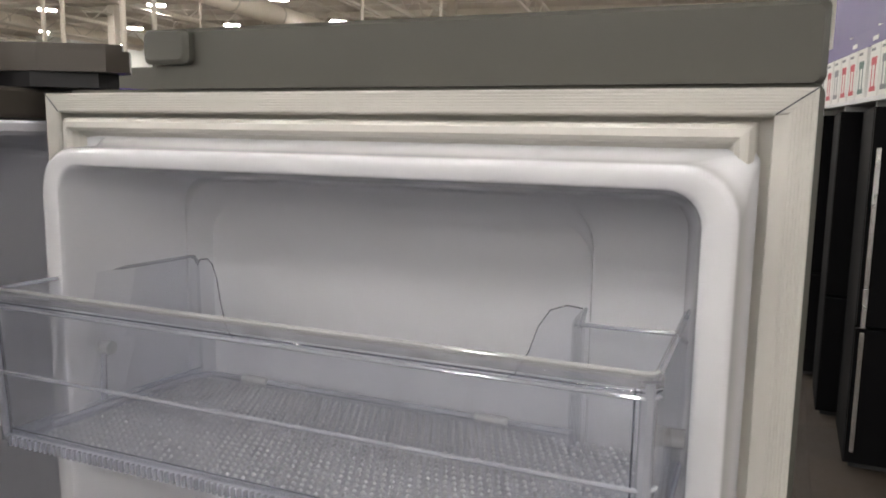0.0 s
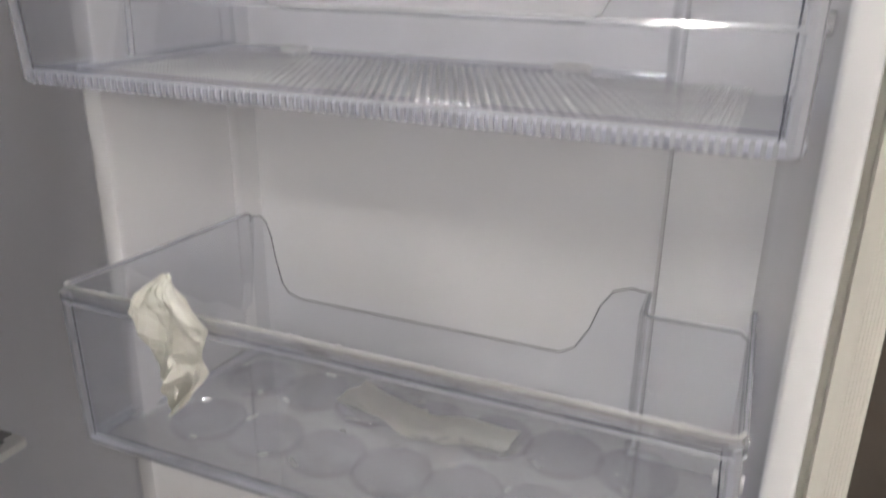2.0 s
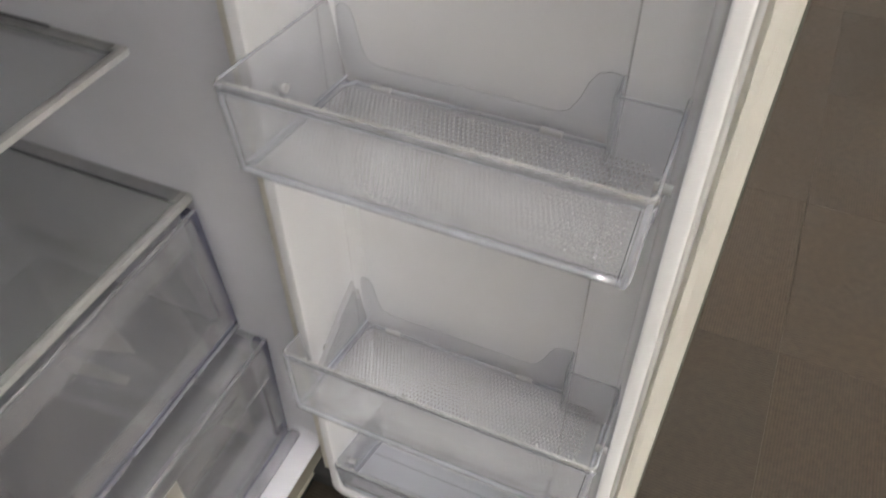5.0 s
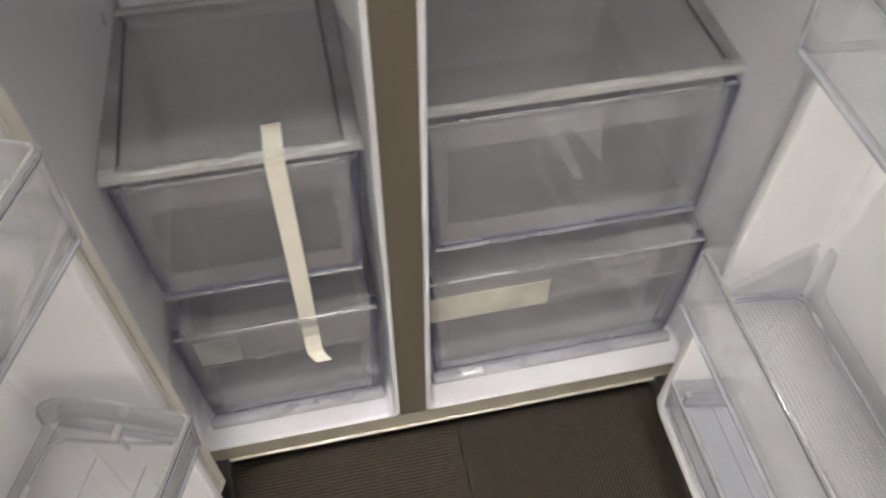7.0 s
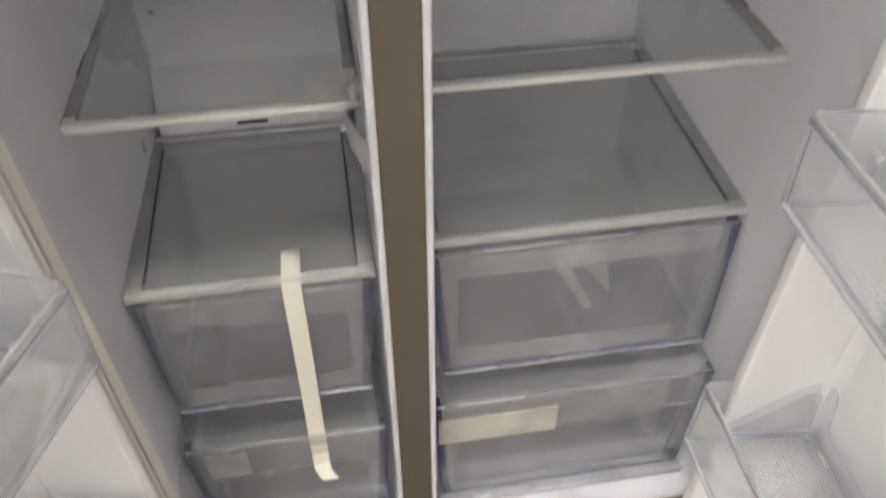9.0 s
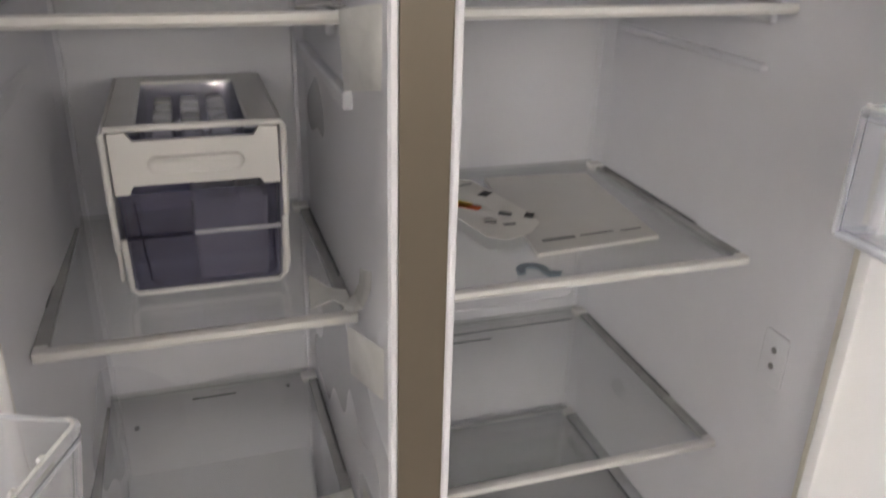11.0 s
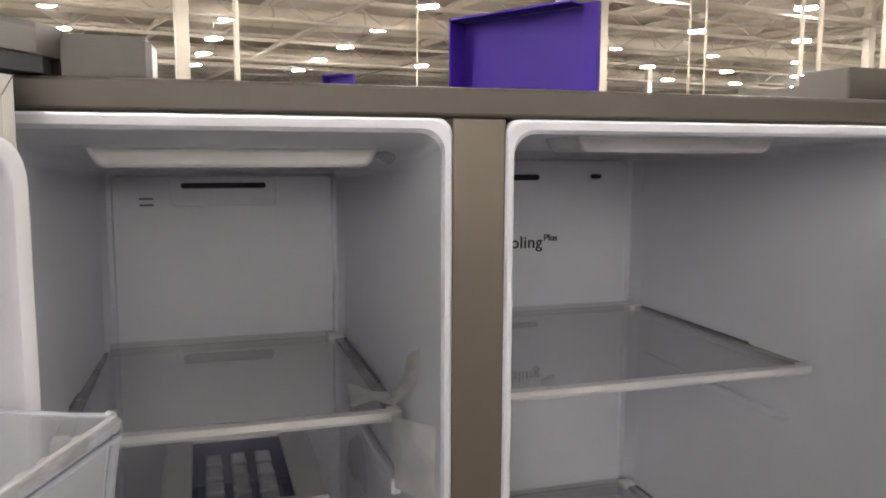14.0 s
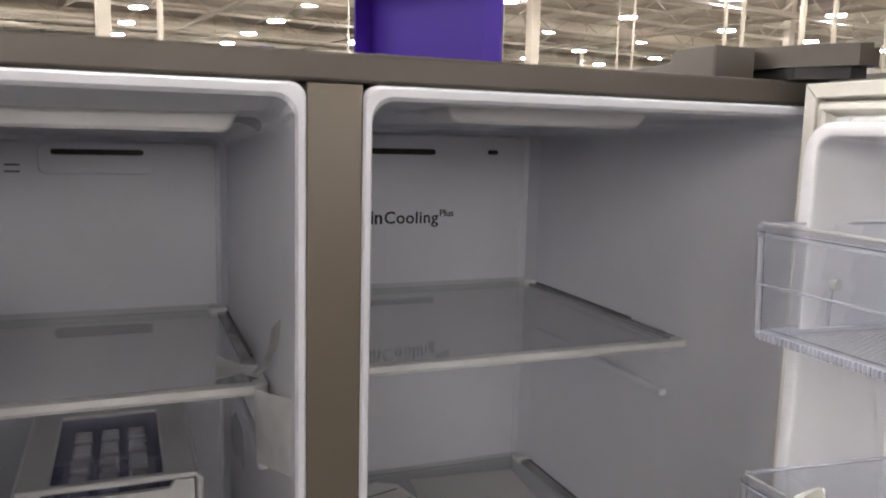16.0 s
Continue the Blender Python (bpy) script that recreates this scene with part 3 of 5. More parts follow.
cavity_lamp(0.096, 0.316, 0.070, 0.150, 1.675, 1.692)
cavity_lamp(-0.316, -0.080, 0.085, 0.165, 1.6615, 1.680)


def back_cover(x0, x1, z0, z1, y, r):
    """Raised duct cover on the back wall, with rounded corners."""
    bm = bmesh.new()
    loops(bm, [(x0, x1, z0, z1, r, y + 0.02), (x0, x1, z0, z1, r, y + 0.003), (x0 + 0.003, x1 - 0.003, z0 + 0.003, z1 - 0.003, r, y)], xzy, False, True)
    return part("duct_cover", bm, LINER, fridge, "white plastic air duct cover")


FB, RB = 0.470, 0.568
fcov = back_cover(-0.336, -0.060, 0.66, 1.646, FB, 0.006)
rcov = back_cover(0.03, 0.437, 0.865, 1.665, RB, 0.014)


def slot(x0, x1, z, h, y, parent, mat=DARK, name="vent_slot"):
    bm = bmesh.new()
    loops(bm, [(x0, x1, z - h / 2, z + h / 2, h / 2, y + 0.004), (x0, x1, z - h / 2, z + h / 2, h / 2, y - 0.0015)], xzy, True, True)
    return part(name, bm, mat, parent)


slot(-0.253, -0.148, 1.632, 0.007, FB, fcov)
bm = bmesh.new()
loops(bm, [(-0.268, -0.134, 1.604, 1.644, 0.008, FB + 0.002), (-0.266, -0.136, 1.606, 1.642, 0.008, FB - 0.0012)], xzy, False, True)
part("vent_surround", bm, LINER, fcov)
slot(0.10, 0.281, 1.637, 0.009, RB, rcov)
slot(0.10, 0.284, 1.402, 0.009, RB, rcov)
slot(-0.257, -0.142, 1.408, 0.013, FB, fcov)
slot(0.371, 0.389, 1.638, 0.007, RB, rcov)
for z in (1.616, 1.608):
    slot(-0.303, -0.286, z, 0.0022, FB, fcov, SEAM, "small_mark")


def lettering(text, size, place, parent, mat=PRINT, bold=0.0, spacing=1.0):
    cu = bpy.data.curves.new("lettering", "FONT")
    cu.body = text
    cu.size = size
    cu.extrude = 0.0004
    cu.offset = bold
    cu.space_character = spacing
    tmp = bpy.data.objects.new("lettering", cu)
    me = bpy.data.meshes.new_from_object(tmp)
    bpy.data.objects.remove(tmp)
    me.materials.append(mat)
    ob = new("lettering", me)
    ob.parent = parent
    ob.matrix_world = place
    return ob


lettering("Twin", 0.029, pose(0.1375, RB - 0.001, 1.526, 90, 0, 0), rcov, bold=0.0007)
lettering("Cooling", 0.0266, pose(0.1985, RB - 0.001, 1.526, 90, 0, 0), rcov, bold=0.0004, spacing=1.06)
lettering("Plus", 0.0150, pose(0.2900, RB - 0.001, 1.5365, 90, 0, 0), rcov, bold=0.0003)
bm = bmesh.new()
prism(bm, [(0.225, 1.6715), (0.442, 1.6605), (0.440, 1.6560), (0.228, 1.6660)], lambda a, b, d: (d, a, b), -0.262, -0.143)
part("ceiling_plate", bm, LINER, fridge, "shallow plate on the freezer ceiling")


# hinge covers on the cabinet top
def hinge_cover(s, x_in, x_block, x_end, stepped):
    """s: +1 on the fridge side, -1 on the freezer side. A block behind the hinge, an arm out over the door, a long low tail."""
    i = x_in
    w = lambda a, b, d: (a * s, b, d)
    c = new("hinge_cover")
    c.parent = fridge
    c["label"] = "taupe plastic hinge cover"
    t = bmesh.new()
    if stepped:
        k, e = x_block, x_end
        prism(t, [(k, 0.018), (k + 0.002, 0.016), (e - 0.003, 0.016), (e, 0.019), (e + 0.03, 0.055), (e + 0.03, 0.080), (k, 0.080)], w, TOP + 0.0005, TOP + 0.030)
        bmesh.ops.bevel(t, geom=[q for q in t.edges if all(v.co.z > TOP + 0.005 for v in q.verts)], offset=0.003, segments=2, affect="EDGES")
        part("cover_block", t, COVERGREY, c)
        t = bmesh.new()
        prism(t, [(k + 0.0015, 0.0805), (e + 0.03, 0.0805), (e + 0.02, 0.17), (k + 0.03, 0.235), (k + 0.008, 0.225)], w, TOP + 0.0005, TOP + 0.0185)
        for v in t.verts:
            if v.co.y > 0.2 and v.co.z > TOP + 0.01:
                v.co.z = TOP + 0.014
        bmesh.ops.bevel(t, geom=[q for q in t.edges if all(v.co.z > TOP + 0.005 for v in q.verts)], offset=0.003, segments=2, affect="EDGES")
        part("cover_tail", t, COVERGREY, c)
        t = bmesh.new()
    else:
        prism(t, [(i, 0.022), (i + 0.004, 0.016), (i + 0.058, 0.016), (i + 0.062, 0.02), (i + 0.10, 0.06), (i + 0.10, 0.12), (i + 0.05, 0.33), (i + 0.012, 0.33), (i, 0.10)], w, TOP + 0.0005, TOP + 0.030)
        for v in t.verts:
            if v.co.y > 0.2 and v.co.z > TOP + 0.01:
                v.co.z = TOP + 0.010
        bmesh.ops.bevel(t, geom=[q for q in t.edges if all(v.co.z > TOP + 0.005 for v in q.verts)], offset=0.004, segments=2, affect="EDGES")
        part("cover_block", t, COVERGREY, c)
        t = bmesh.new()
    prism(t, [(i + 0.050, 0.040), (i + 0.0585, 0.0155), (i + 0.068, -0.010), (i + 0.090, -0.055), (i + 0.106, -0.062), (i + 0.118, -0.052), (i + 0.128, -0.02), (i + 0.128, 0.03), (i + 0.118, 0.075), (i + 0.10, 0.085)], w, TOP + 0.012, TOP + 0.0325)
    bmesh.ops.bevel(t, geom=[e for e in t.edges if all(v.co.z > TOP + 0.02 for v in e.verts)], offset=0.005, segments=2, affect="EDGES")
    part("cover_arm", t, COVERGREY, c)
    t = bmesh.new()
    prism(t, [(i + 0.064, 0.06), (i + 0.066, -0.005), (i + 0.092, -0.045), (i + 0.112, -0.045), (i + 0.122, 0.06)], w, TOP + 0.0005, TOP + 0.0118)
    part("hinge_plate", t, DARK, c, "black steel hinge plate")
    return c


hinge_cover(1, 0.356, 0.344, 0.394, True)
hinge_cover(-1, 0.259, 0.259, 0.321, False)


# ---- doors ----
def door(name, s, pivot, angle, width, dyke, label):
    """Local u runs from the hinge to the free edge, v inward, z up; s mirrors u."""
    d = new(name)
    d.parent = fridge
    d["label"] = label
    d.matrix_world = pose(*pivot, 0, 0, angle)
    loc = lambda u, z, v: (-s * u, v - 0.015, z)
    u0, u1, z0, z1 = -0.022, width, 0.045, 1.7225
    bm = bmesh.new()
    loops(bm, [(u0 + 0.004, u1 - 0.004, z0, z1, 0.006, -0.045), (u0, u1, z0, z1, 0.008, -0.041), (u0, u1, z0, z1, 0.006, 0.048), (u0 + 0.003, u1 - 0.003, z0 + 0.003, z1 - 0.003, 0.005, 0.051)], loc, True, False)
    loops(bm, [(u0 + 0.003, u1 - 0.003, z0 + 0.003, z1 - 0.003, 0.005, 0.051), (u0 + 0.02, u1 - 0.02, z0 + 0.03, z1 - 0.02, 0.005, 0.051)], loc)
    bmesh.ops.remove_doubles(bm, verts=bm.verts, dist=0.0002)
    part("door_shell", bm, DOORSHELL, d, "olive grey door shell")
    # cap above the gasket, cut back at the hinge, with a small raised block
    cb = bmesh.new()
    loops(cb, [(0.058, u1, z1, 1.759, 0.003, -0.045), (0.058, u1, z1, 1.763, 0.004, -0.040), (0.058, u1, z1, 1.763, 0.004, 0.046), (0.060, u1 - 0.003, z1, 1.760, 0.004, 0.0505)], loc, True, True)
    cap = part("door_cap", cb, DOORSHELL, d, "olive grey plastic door cap")
    hb = bmesh.new()
    loops(hb, [(0.0585, 0.097, 1.7385, 1.7615, 0.005, 0.050), (0.0585, 0.097, 1.7385, 1.7615, 0.005, 0.056), (0.061, 0.094, 1.7415, 1.760, 0.005, 0.059)], loc, False, True)
    part("cap_block", hb, DOORSHELL, cap)
    # gasket: ribbed outer face, groove, inner roll; mitred corners
    g0, g1, gz0, gz1 = u0 - 0.006, u1 - 0.003, 0.062, 1.7195
    prof = [(0.000, 0.052), (0.000, 0.0640), (0.0008, 0.0655)]
    prof += [(0.0012 + 0.00165 * k + o, 0.0656 - d) for k in range(7) for o, d in ((0.0, 0.0), (0.0009, 0.0), (0.0012, 0.0003), (0.0014, 0.0003))]
    prof += [(0.0135, 0.064), (0.0140, 0.053), (0.0165, 0.052), (0.0175, 0.064), (0.020, 0.0685), (0.024, 0.069), (0.0265, 0.066), (0.0275, 0.061), (0.030, 0.058), (0.032, 0.056)]
    bm = bmesh.new()
    far = lambda o: o if o < 0.013 else (o + 0.0055 if o < 0.015 else o + 0.0095)
    loops(bm, [(g0 + o, g1 - far(o), gz0 + o, gz1 - o, 0.0004, v) for o, v in prof], loc)
    for ua, ue in ((g0, g0 + 0.013), (g1, g1 - 0.0185)):
        part("gasket_mitre", tube(bmesh.new(), [loc(ua, gz1, 0.0656), loc(ue, gz1 - 0.013, 0.0658)], 0.0004, 5), SEAM, d, "dark mitre joint")
    part("gasket", bm, GASKET, d, "pale ribbed rubber door gasket")
    # liner: dyke with rounded corners, pan and deeper recess
    a, b, c, e = dyke, u1 - 0.031, 0.095, 1.686
    h = a if s == 1 else a + 0.008
    bm = bmesh.new()
    loops(bm, [
        (g0 + 0.027, g1 - 0.027, gz0 + 0.027, gz1 - 0.027, 0.004, 0.052),
        (g0 + 0.029, g1 - 0.029, gz0 + 0.029, gz1 - 0.029, 0.004, 0.057),
        (a - 0.004, b + 0.004, c - 0.004, e + 0.003, 0.006, 0.059),
        (a - 0.002, b + 0.002, c - 0.002, e + 0.001, 0.010, 0.066),
        (a, b, c, e - 0.002, 0.022, 0.080),
        (a + 0.001, b - 0.001, c + 0.001, e - 0.003, 0.026, 0.100),
        (a + 0.0013, b - 0.0013, c + 0.0014, e - 0.0034, 0.026, 0.1105),
        (a + 0.0018, b - 0.0018, c + 0.002, e - 0.0040, 0.026, 0.1130),
        (a + 0.0030, b - 0.0030, c + 0.003, e - 0.0052, 0.025, 0.1145),
        (a + 0.0045, b - 0.0045, c + 0.005, e - 0.0068, 0.024, 0.115),
        (a + 0.0150, b - 0.0145, c + 0.0170, e - 0.0128, 0.017, 0.115),
        (a + 0.0161, b - 0.0160, c + 0.0184, e - 0.0140, 0.017, 0.1145),
        (a + 0.0168, b - 0.0169, c + 0.0192, e - 0.0147, 0.017, 0.1130),
        (a + 0.0171, b - 0.0174, c + 0.0198, e - 0.0151, 0.017, 0.1105),
        (a + 0.0172, b - 0.0176, c + 0.020, e - 0.0153, 0.017, 0.104),
        (h + 0.0195, b - 0.0265, c + 0.029, e - 0.022, 0.018, 0.028),
        (h + 0.0198, b - 0.030, c + 0.03, e - 0.0235, 0.018, 0.02),
        (h + 0.0205, b - 0.034, c + 0.036, e - 0.0255, 0.02, 0.006),
        (h + 0.0215, b - 0.040, c + 0.042, e - 0.0275, 0.02, 0.003),
    ], loc)
    rw = b - 0.090
    loops(bm, [
        (h + 0.0215, b - 0.040, c + 0.042, e - 0.0275, 0.02, 0.003),
        (h + 0.0225, rw + 0.0022, c + 0.055, e - 0.0285, 0.028, 0.003),
        (h + 0.0235, rw, c + 0.058, e - 0.0300, 0.03, 0.0018),
        (h + 0.0245, rw - 0.0010, c + 0.060, e - 0.0330, 0.03, -0.004),
        (h + 0.0265, rw - 0.0025, c + 0.064, e - 0.0400, 0.03, -0.012),
        (h + 0.0305, rw - 0.0050, c + 0.068, e - 0.0480, 0.026, -0.018),
    ], loc, False, True)
    bmesh.ops.remove_doubles(bm, verts=bm.verts, dist=0.0002)
    ln = part("door_liner", bm, DOORLINER, d, "glossy white moulded inner door liner", smooth=True)
    return d, loc


right_door, rloc = door("fridge_door", 1, (0.470, -0.05, 0), 90, 0.483, 0.021, "open fridge door, white inside, olive grey shell")
left_door, lloc = door("freezer_door", -1, (-0.392, -0.052, 0), -112, 0.369, 0.037, "open freezer door, white inside, olive grey shell")


# ---- door bins ----
def sweep(bm, rows, closed=False):
    """Skins rows of points of equal length."""
    vs = [[bm.verts.new(p) for p in r] for r in rows]
    for p, q in list(zip(vs, vs[1:])) + ([(vs[-1], vs[0])] if closed else []):
        for k in range(len(p) - 1):
            bm.faces.new((p[k], p[k + 1], q[k + 1], q[k]))
    if closed:
        bm.faces.new([r[0] for r in vs])
        bm.faces.new([r[-1] for r in vs])
    return bm


def door_bin(dr, loc, top, foot, u1, zb, zt, knurl, label, floor_kind, step):
    """A clear open-topped bin. top, foot: (u, v) of the hinge-side front corner at the rim and at the floor; u1: the far end;
    step: where the back comes forward beside the recess of the liner."""
    t = thing("door_bin", label, "door bin", "clear door bins")
    t.matrix_world = dr.matrix_world.copy()
    th = 0.0026
    wall = CLEAR if dr is right_door and zb > 1.0 else HAZY
    ut, v1 = top
    ub, vb = foot
    va, vs = -0.006, 0.022
    H = zt - zb
    sl = 0.017 if dr is right_door else 0.002

    def plan(f, inset, r=0.0075):
        """Hinge end, front with rounded corners and far end of the wall at the height f."""
        ua = ub + f * (ut - ub) + inset
        ue = u1 + (1 - f) * (ut - ub) * 0.5 - inset
        vf = vb + f * (v1 - vb) - inset
        r = max(r - inset, 0.003)
        pts = [(ua + sl, va + 0.0015), (ua, vf - r)]
        pts += [(ua + r - r * math.cos(w), vf - r + r * math.sin(w)) for w in (radians(15 * k) for k in range(1, 7))]
        pts += [(ua + (ue - ua) * k / 6, vf) for k in range(1, 6)]
        pts += [(ue - r + r * math.sin(w), vf - r + r * math.cos(w)) for w in (radians(15 * k) for k in range(0, 7))]
        return pts + [(ue - 0.003, vs + 0.0015)]

    def at(f, inset, z):
        return [loc(u, z, v) for u, v in plan(f, inset)]

    rr = 0.006 if dr is right_door else 0.085

    def full(f, inset, z):
        """As at(), with the upper back corner of the hinge end rounded off."""
        p = plan(f, inset)
        (a0, c0), (a1, c1) = p[:2]
        out = []
        for k in range(7):
            w = radians(15 * k)
            e = rr * (1 - math.sin(w)) * f
            q = min(rr * (1 - math.cos(w)) / (c1 - c0), 0.9)
            out.append(loc(a0 + q * (a1 - a0), z - e, c0 + q * (c1 - c0)))
        return out + [loc(u, z, v) for u, v in p[1:]]

    fm = 0.49
    levels = [(0.0, 0.0050), (0.012, 0.0015), (0.05, 0.0003), (fm - 0.02, 0.0), (fm + 0.01, 0.0008), (0.9, 0.0008), (1.0, 0.0008)]
    rows = [full(f, i, zb + f * H) for f, i in levels] + [full(f, i + th, zb + max(f * H, 0.003)) for f, i in levels[::-1]]
    part("bin_wall", sweep(bmesh.new(), rows, True), wall, t, smooth=True)
    wb = u1 + (ut - ub) * 0.5
    part("bin_floor", prism(bmesh.new(), [(ub + 0.006 + sl, va + 0.001), (step, va + 0.001), (step, vs), (wb - 0.006, vs), (wb - 0.006, vb - 0.014), (wb - 0.014, vb - 0.006), (ub + 0.014, vb - 0.006), (ub + 0.006, vb - 0.014)], lambda a, b, d: loc(a, d, b), zb + 0.0002, zb + 0.003), CLEAR if dr is right_door and floor_kind != "eggs" else HAZY, t)
    # rim round the front and both ends, with a raised inner bead
    prof = [(-0.0012, -0.0042), (-0.0016, -0.0005), (0.0002, 0.0016), (0.0030, 0.0012), (0.0040, -0.0012), (0.0032, -0.0040)]
    part("rim", sweep(bmesh.new(), [at(1.0, i, zt + d)[1:-1] for i, d in prof + prof[:1]]), RIMCLEAR, t, "thick glossy rim with a whitened sheen", smooth=True)
    for e in (full(1.0, 0.001, zt)[:8], at(1.0, 0.001, zt)[-2:]):
        part("end_rim", tube(bmesh.new(), e, 0.0014, 6), CLEAREDGE, t, smooth=True)
    # a dark line for contrast and a white one painting the rim's highlight
    part("rim_line", tube(bmesh.new(), at(1.0, -0.0008, zt - 0.0058)[2:-2], 0.0006, 5), EDGELINE, t, "thin dark line drawn under the rim", smooth=True)
    part("rim_highlight", tube(bmesh.new(), at(1.0, 0.0016, zt + 0.0014)[1:-1], 0.0012, 6), BEADWHITE, t, "white highlight line drawn along the rim", smooth=True)
    bead = at(1.0, -0.0004, zt - 0.0085)[2:-2]
    part("rim_step", tube(bmesh.new(), bead, 0.0011, 6), CLEAREDGE, t, smooth=True)
    # crease half way up the front, foot band, thick corners with a dark inner line
    if knurl:
        part("front_crease", tube(bmesh.new(), at(fm, -0.0002, zb + fm * H)[1:-1], 0.0011, 6), CLEAREDGE, t, smooth=True)
    prof = [(0.0052, -0.0006), (0.0012, 0.0004), (-0.0008, 0.0026), (-0.0010, 0.0062), (0.0006, 0.0080), (0.0040, 0.0082)]
    part("foot_band", sweep(bmesh.new(), [at(0.02, i, zb + d) for i, d in prof]), FOOTPALE, t, "pale thick foot edge", smooth=True)
    part("foot_line", tube(bmesh.new(), at(0.08, 0.0035, zb + 0.0100)[2:-2], 0.0005, 5), EDGELINE, t, smooth=True)
    cols = [plan(f, 0.0010) for f in (0.03, 0.25, fm, 0.75, 0.98)]
    for k, inner in ((4, 2), (15, 17)):
        part("corner_bead", tube(bmesh.new(), [loc(p[k][0], zb + f * H, p[k][1]) for f, p in zip((0.03, 0.25, fm, 0.75, 0.98), cols)], 0.0034, 8), CLEAREDGE, t, "thick pale corner", smooth=True)
        sg = 1 if k == 4 else -1
        part("corner_line", tube(bmesh.new(), [loc(p[k][0] + sg * 0.0052, zb + f * H, p[k][1] + 0.0014) for f, p in zip((0.05, 0.25, fm, 0.75, 0.95), cols)], 0.0005, 5), EDGELINE, t, smooth=True)
    for u, sgn in ((ut + 0.4 * sl, 1), (u1, -1)):
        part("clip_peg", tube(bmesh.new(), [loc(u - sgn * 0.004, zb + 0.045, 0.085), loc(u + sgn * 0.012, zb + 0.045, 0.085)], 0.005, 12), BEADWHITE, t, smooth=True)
        part("clip_stem", tube(bmesh.new(), [loc(u + sgn * 0.004, zb + 0.042, 0.085), loc(u + sgn * 0.006, zb + 0.008, 0.088)], 0.0022, 6), CLEAREDGE, t, smooth=True)
    # back: two rounded tabs with a low stretch between them, and a shallow bay beyond the step
    zm = zt - 0.066
    us = max(ut, ub) + sl
    if dr is right_door:
        tabs = [(us - 0.001, zt - 0.008), (us + 0.002, zt - 0.003), (us + 0.009, zt - 0.002), (us + 0.014, zt - 0.006), (us + 0.018, zt - 0.018), (us + 0.021, zt - 0.036), (us + 0.026, zm + 0.010), (us + 0.032, zm + 0.003), (us + 0.042, zm)]
    else:
        zm = zt - 0.090
        tabs = [(us - 0.001, zt - rr - 0.002), (us + 0.012, zm)]
    tabs += [(step - 0.056, zm), (step - 0.046, zm + 0.006), (step - 0.037, zt - 0.044), (step - 0.031, zt - 0.026), (step - 0.023, zt - 0.014), (step - 0.012, zt - 0.010), (step - 0.002, zt - 0.011)]
    part("bin_back", prism(bmesh.new(), [(step - 0.002, zb), (us - 0.001, zb)] + tabs, lambda a, b, d: loc(a, b, d), va, va + 0.0022), SHEER, t)
    part("back_edge", tube(bmesh.new(), [loc(a, b, va + 0.001) for a, b in tabs], 0.0005, 6), EDGELINE if zb > 1.2 and dr is right_door else FROST, t, smooth=True)
    part("back_foot", tube(bmesh.new(), [loc(ub + 0.010, zb + 0.005, vb - 0.03), loc(us + 0.006, zb + 0.005, va + 0.018), loc(us + 0.016, zb + 0.005, va + 0.005), loc(step - 0.004, zb + 0.005, va + 0.005)], 0.0022, 6), CLEAREDGE, t, smooth=True)
    part("bay_back", prism(bmesh.new(), [(step, zb), (wb - 0.004, zb), (u1 - 0.003, zt - 0.020), (u1 - 0.010, zt - 0.014), (step + 0.008, zt - 0.014), (step, zt - 0.011)], lambda a, b, d: loc(a, b, d), vs, vs + 0.0022), SHEER, t)
    part("bay_side", prism(bmesh.new(), [(va, zb), (vs, zb), (vs, zt - 0.014), (va, zt - 0.011)], lambda a, b, d: loc(d, b, a), step - 0.002, step), SHEER, t)
    part("bay_edge", tube(bmesh.new(), [loc(step, zt - 0.011, va), loc(step, zt - 0.020, va + 0.012), loc(step + 0.004, zt - 0.015, vs), loc(u1 - 0.010, zt - 0.014, vs + 0.001), loc(u1 - 0.004, zt - 0.019, vs + 0.001)], 0.0013, 6), CLEAREDGE, t, smooth=True)
    if knurl:
        kn = bmesh.new()
        nk = 92
        for k in range(nk):
            uu = ub + 0.010 + (wb - ub - 0.020) * k / (nk - 1)
            bmesh.ops.create_cube(kn, size=1, matrix=Matrix.Translation(loc(uu, zb + 0.0042, vb + 0.0012)) @ Matrix.Diagonal((0.0020, 0.0026, 0.0060, 1)))
        part("foot_knurl", kn, CLEAREDGE, t, "row of small moulded teeth")["kind"] = "stuff"
    else:
        for k in range(9):
            uu = ut + 0.03 + (u1 - ut - 0.06) * k / 8 + 0.006 * math.sin(9.0 * k)
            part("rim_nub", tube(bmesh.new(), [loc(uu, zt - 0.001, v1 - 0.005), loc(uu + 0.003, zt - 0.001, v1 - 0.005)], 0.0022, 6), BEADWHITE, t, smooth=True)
    for uu in (ut + 0.075, step - 0.06):
        part("clip_peg", boxed(-0.012, 0.012, -0.003, 0.003, -0.003, 0.003, 0.002), BEADWHITE, t).location = loc(uu, zb + 0.006, va + 0.006)
    v0, vf = va + 0.004, min(v1, vb)
    p0, p1 = max(ut, ub), min(step + 0.06, u1)
    fl = bmesh.new()
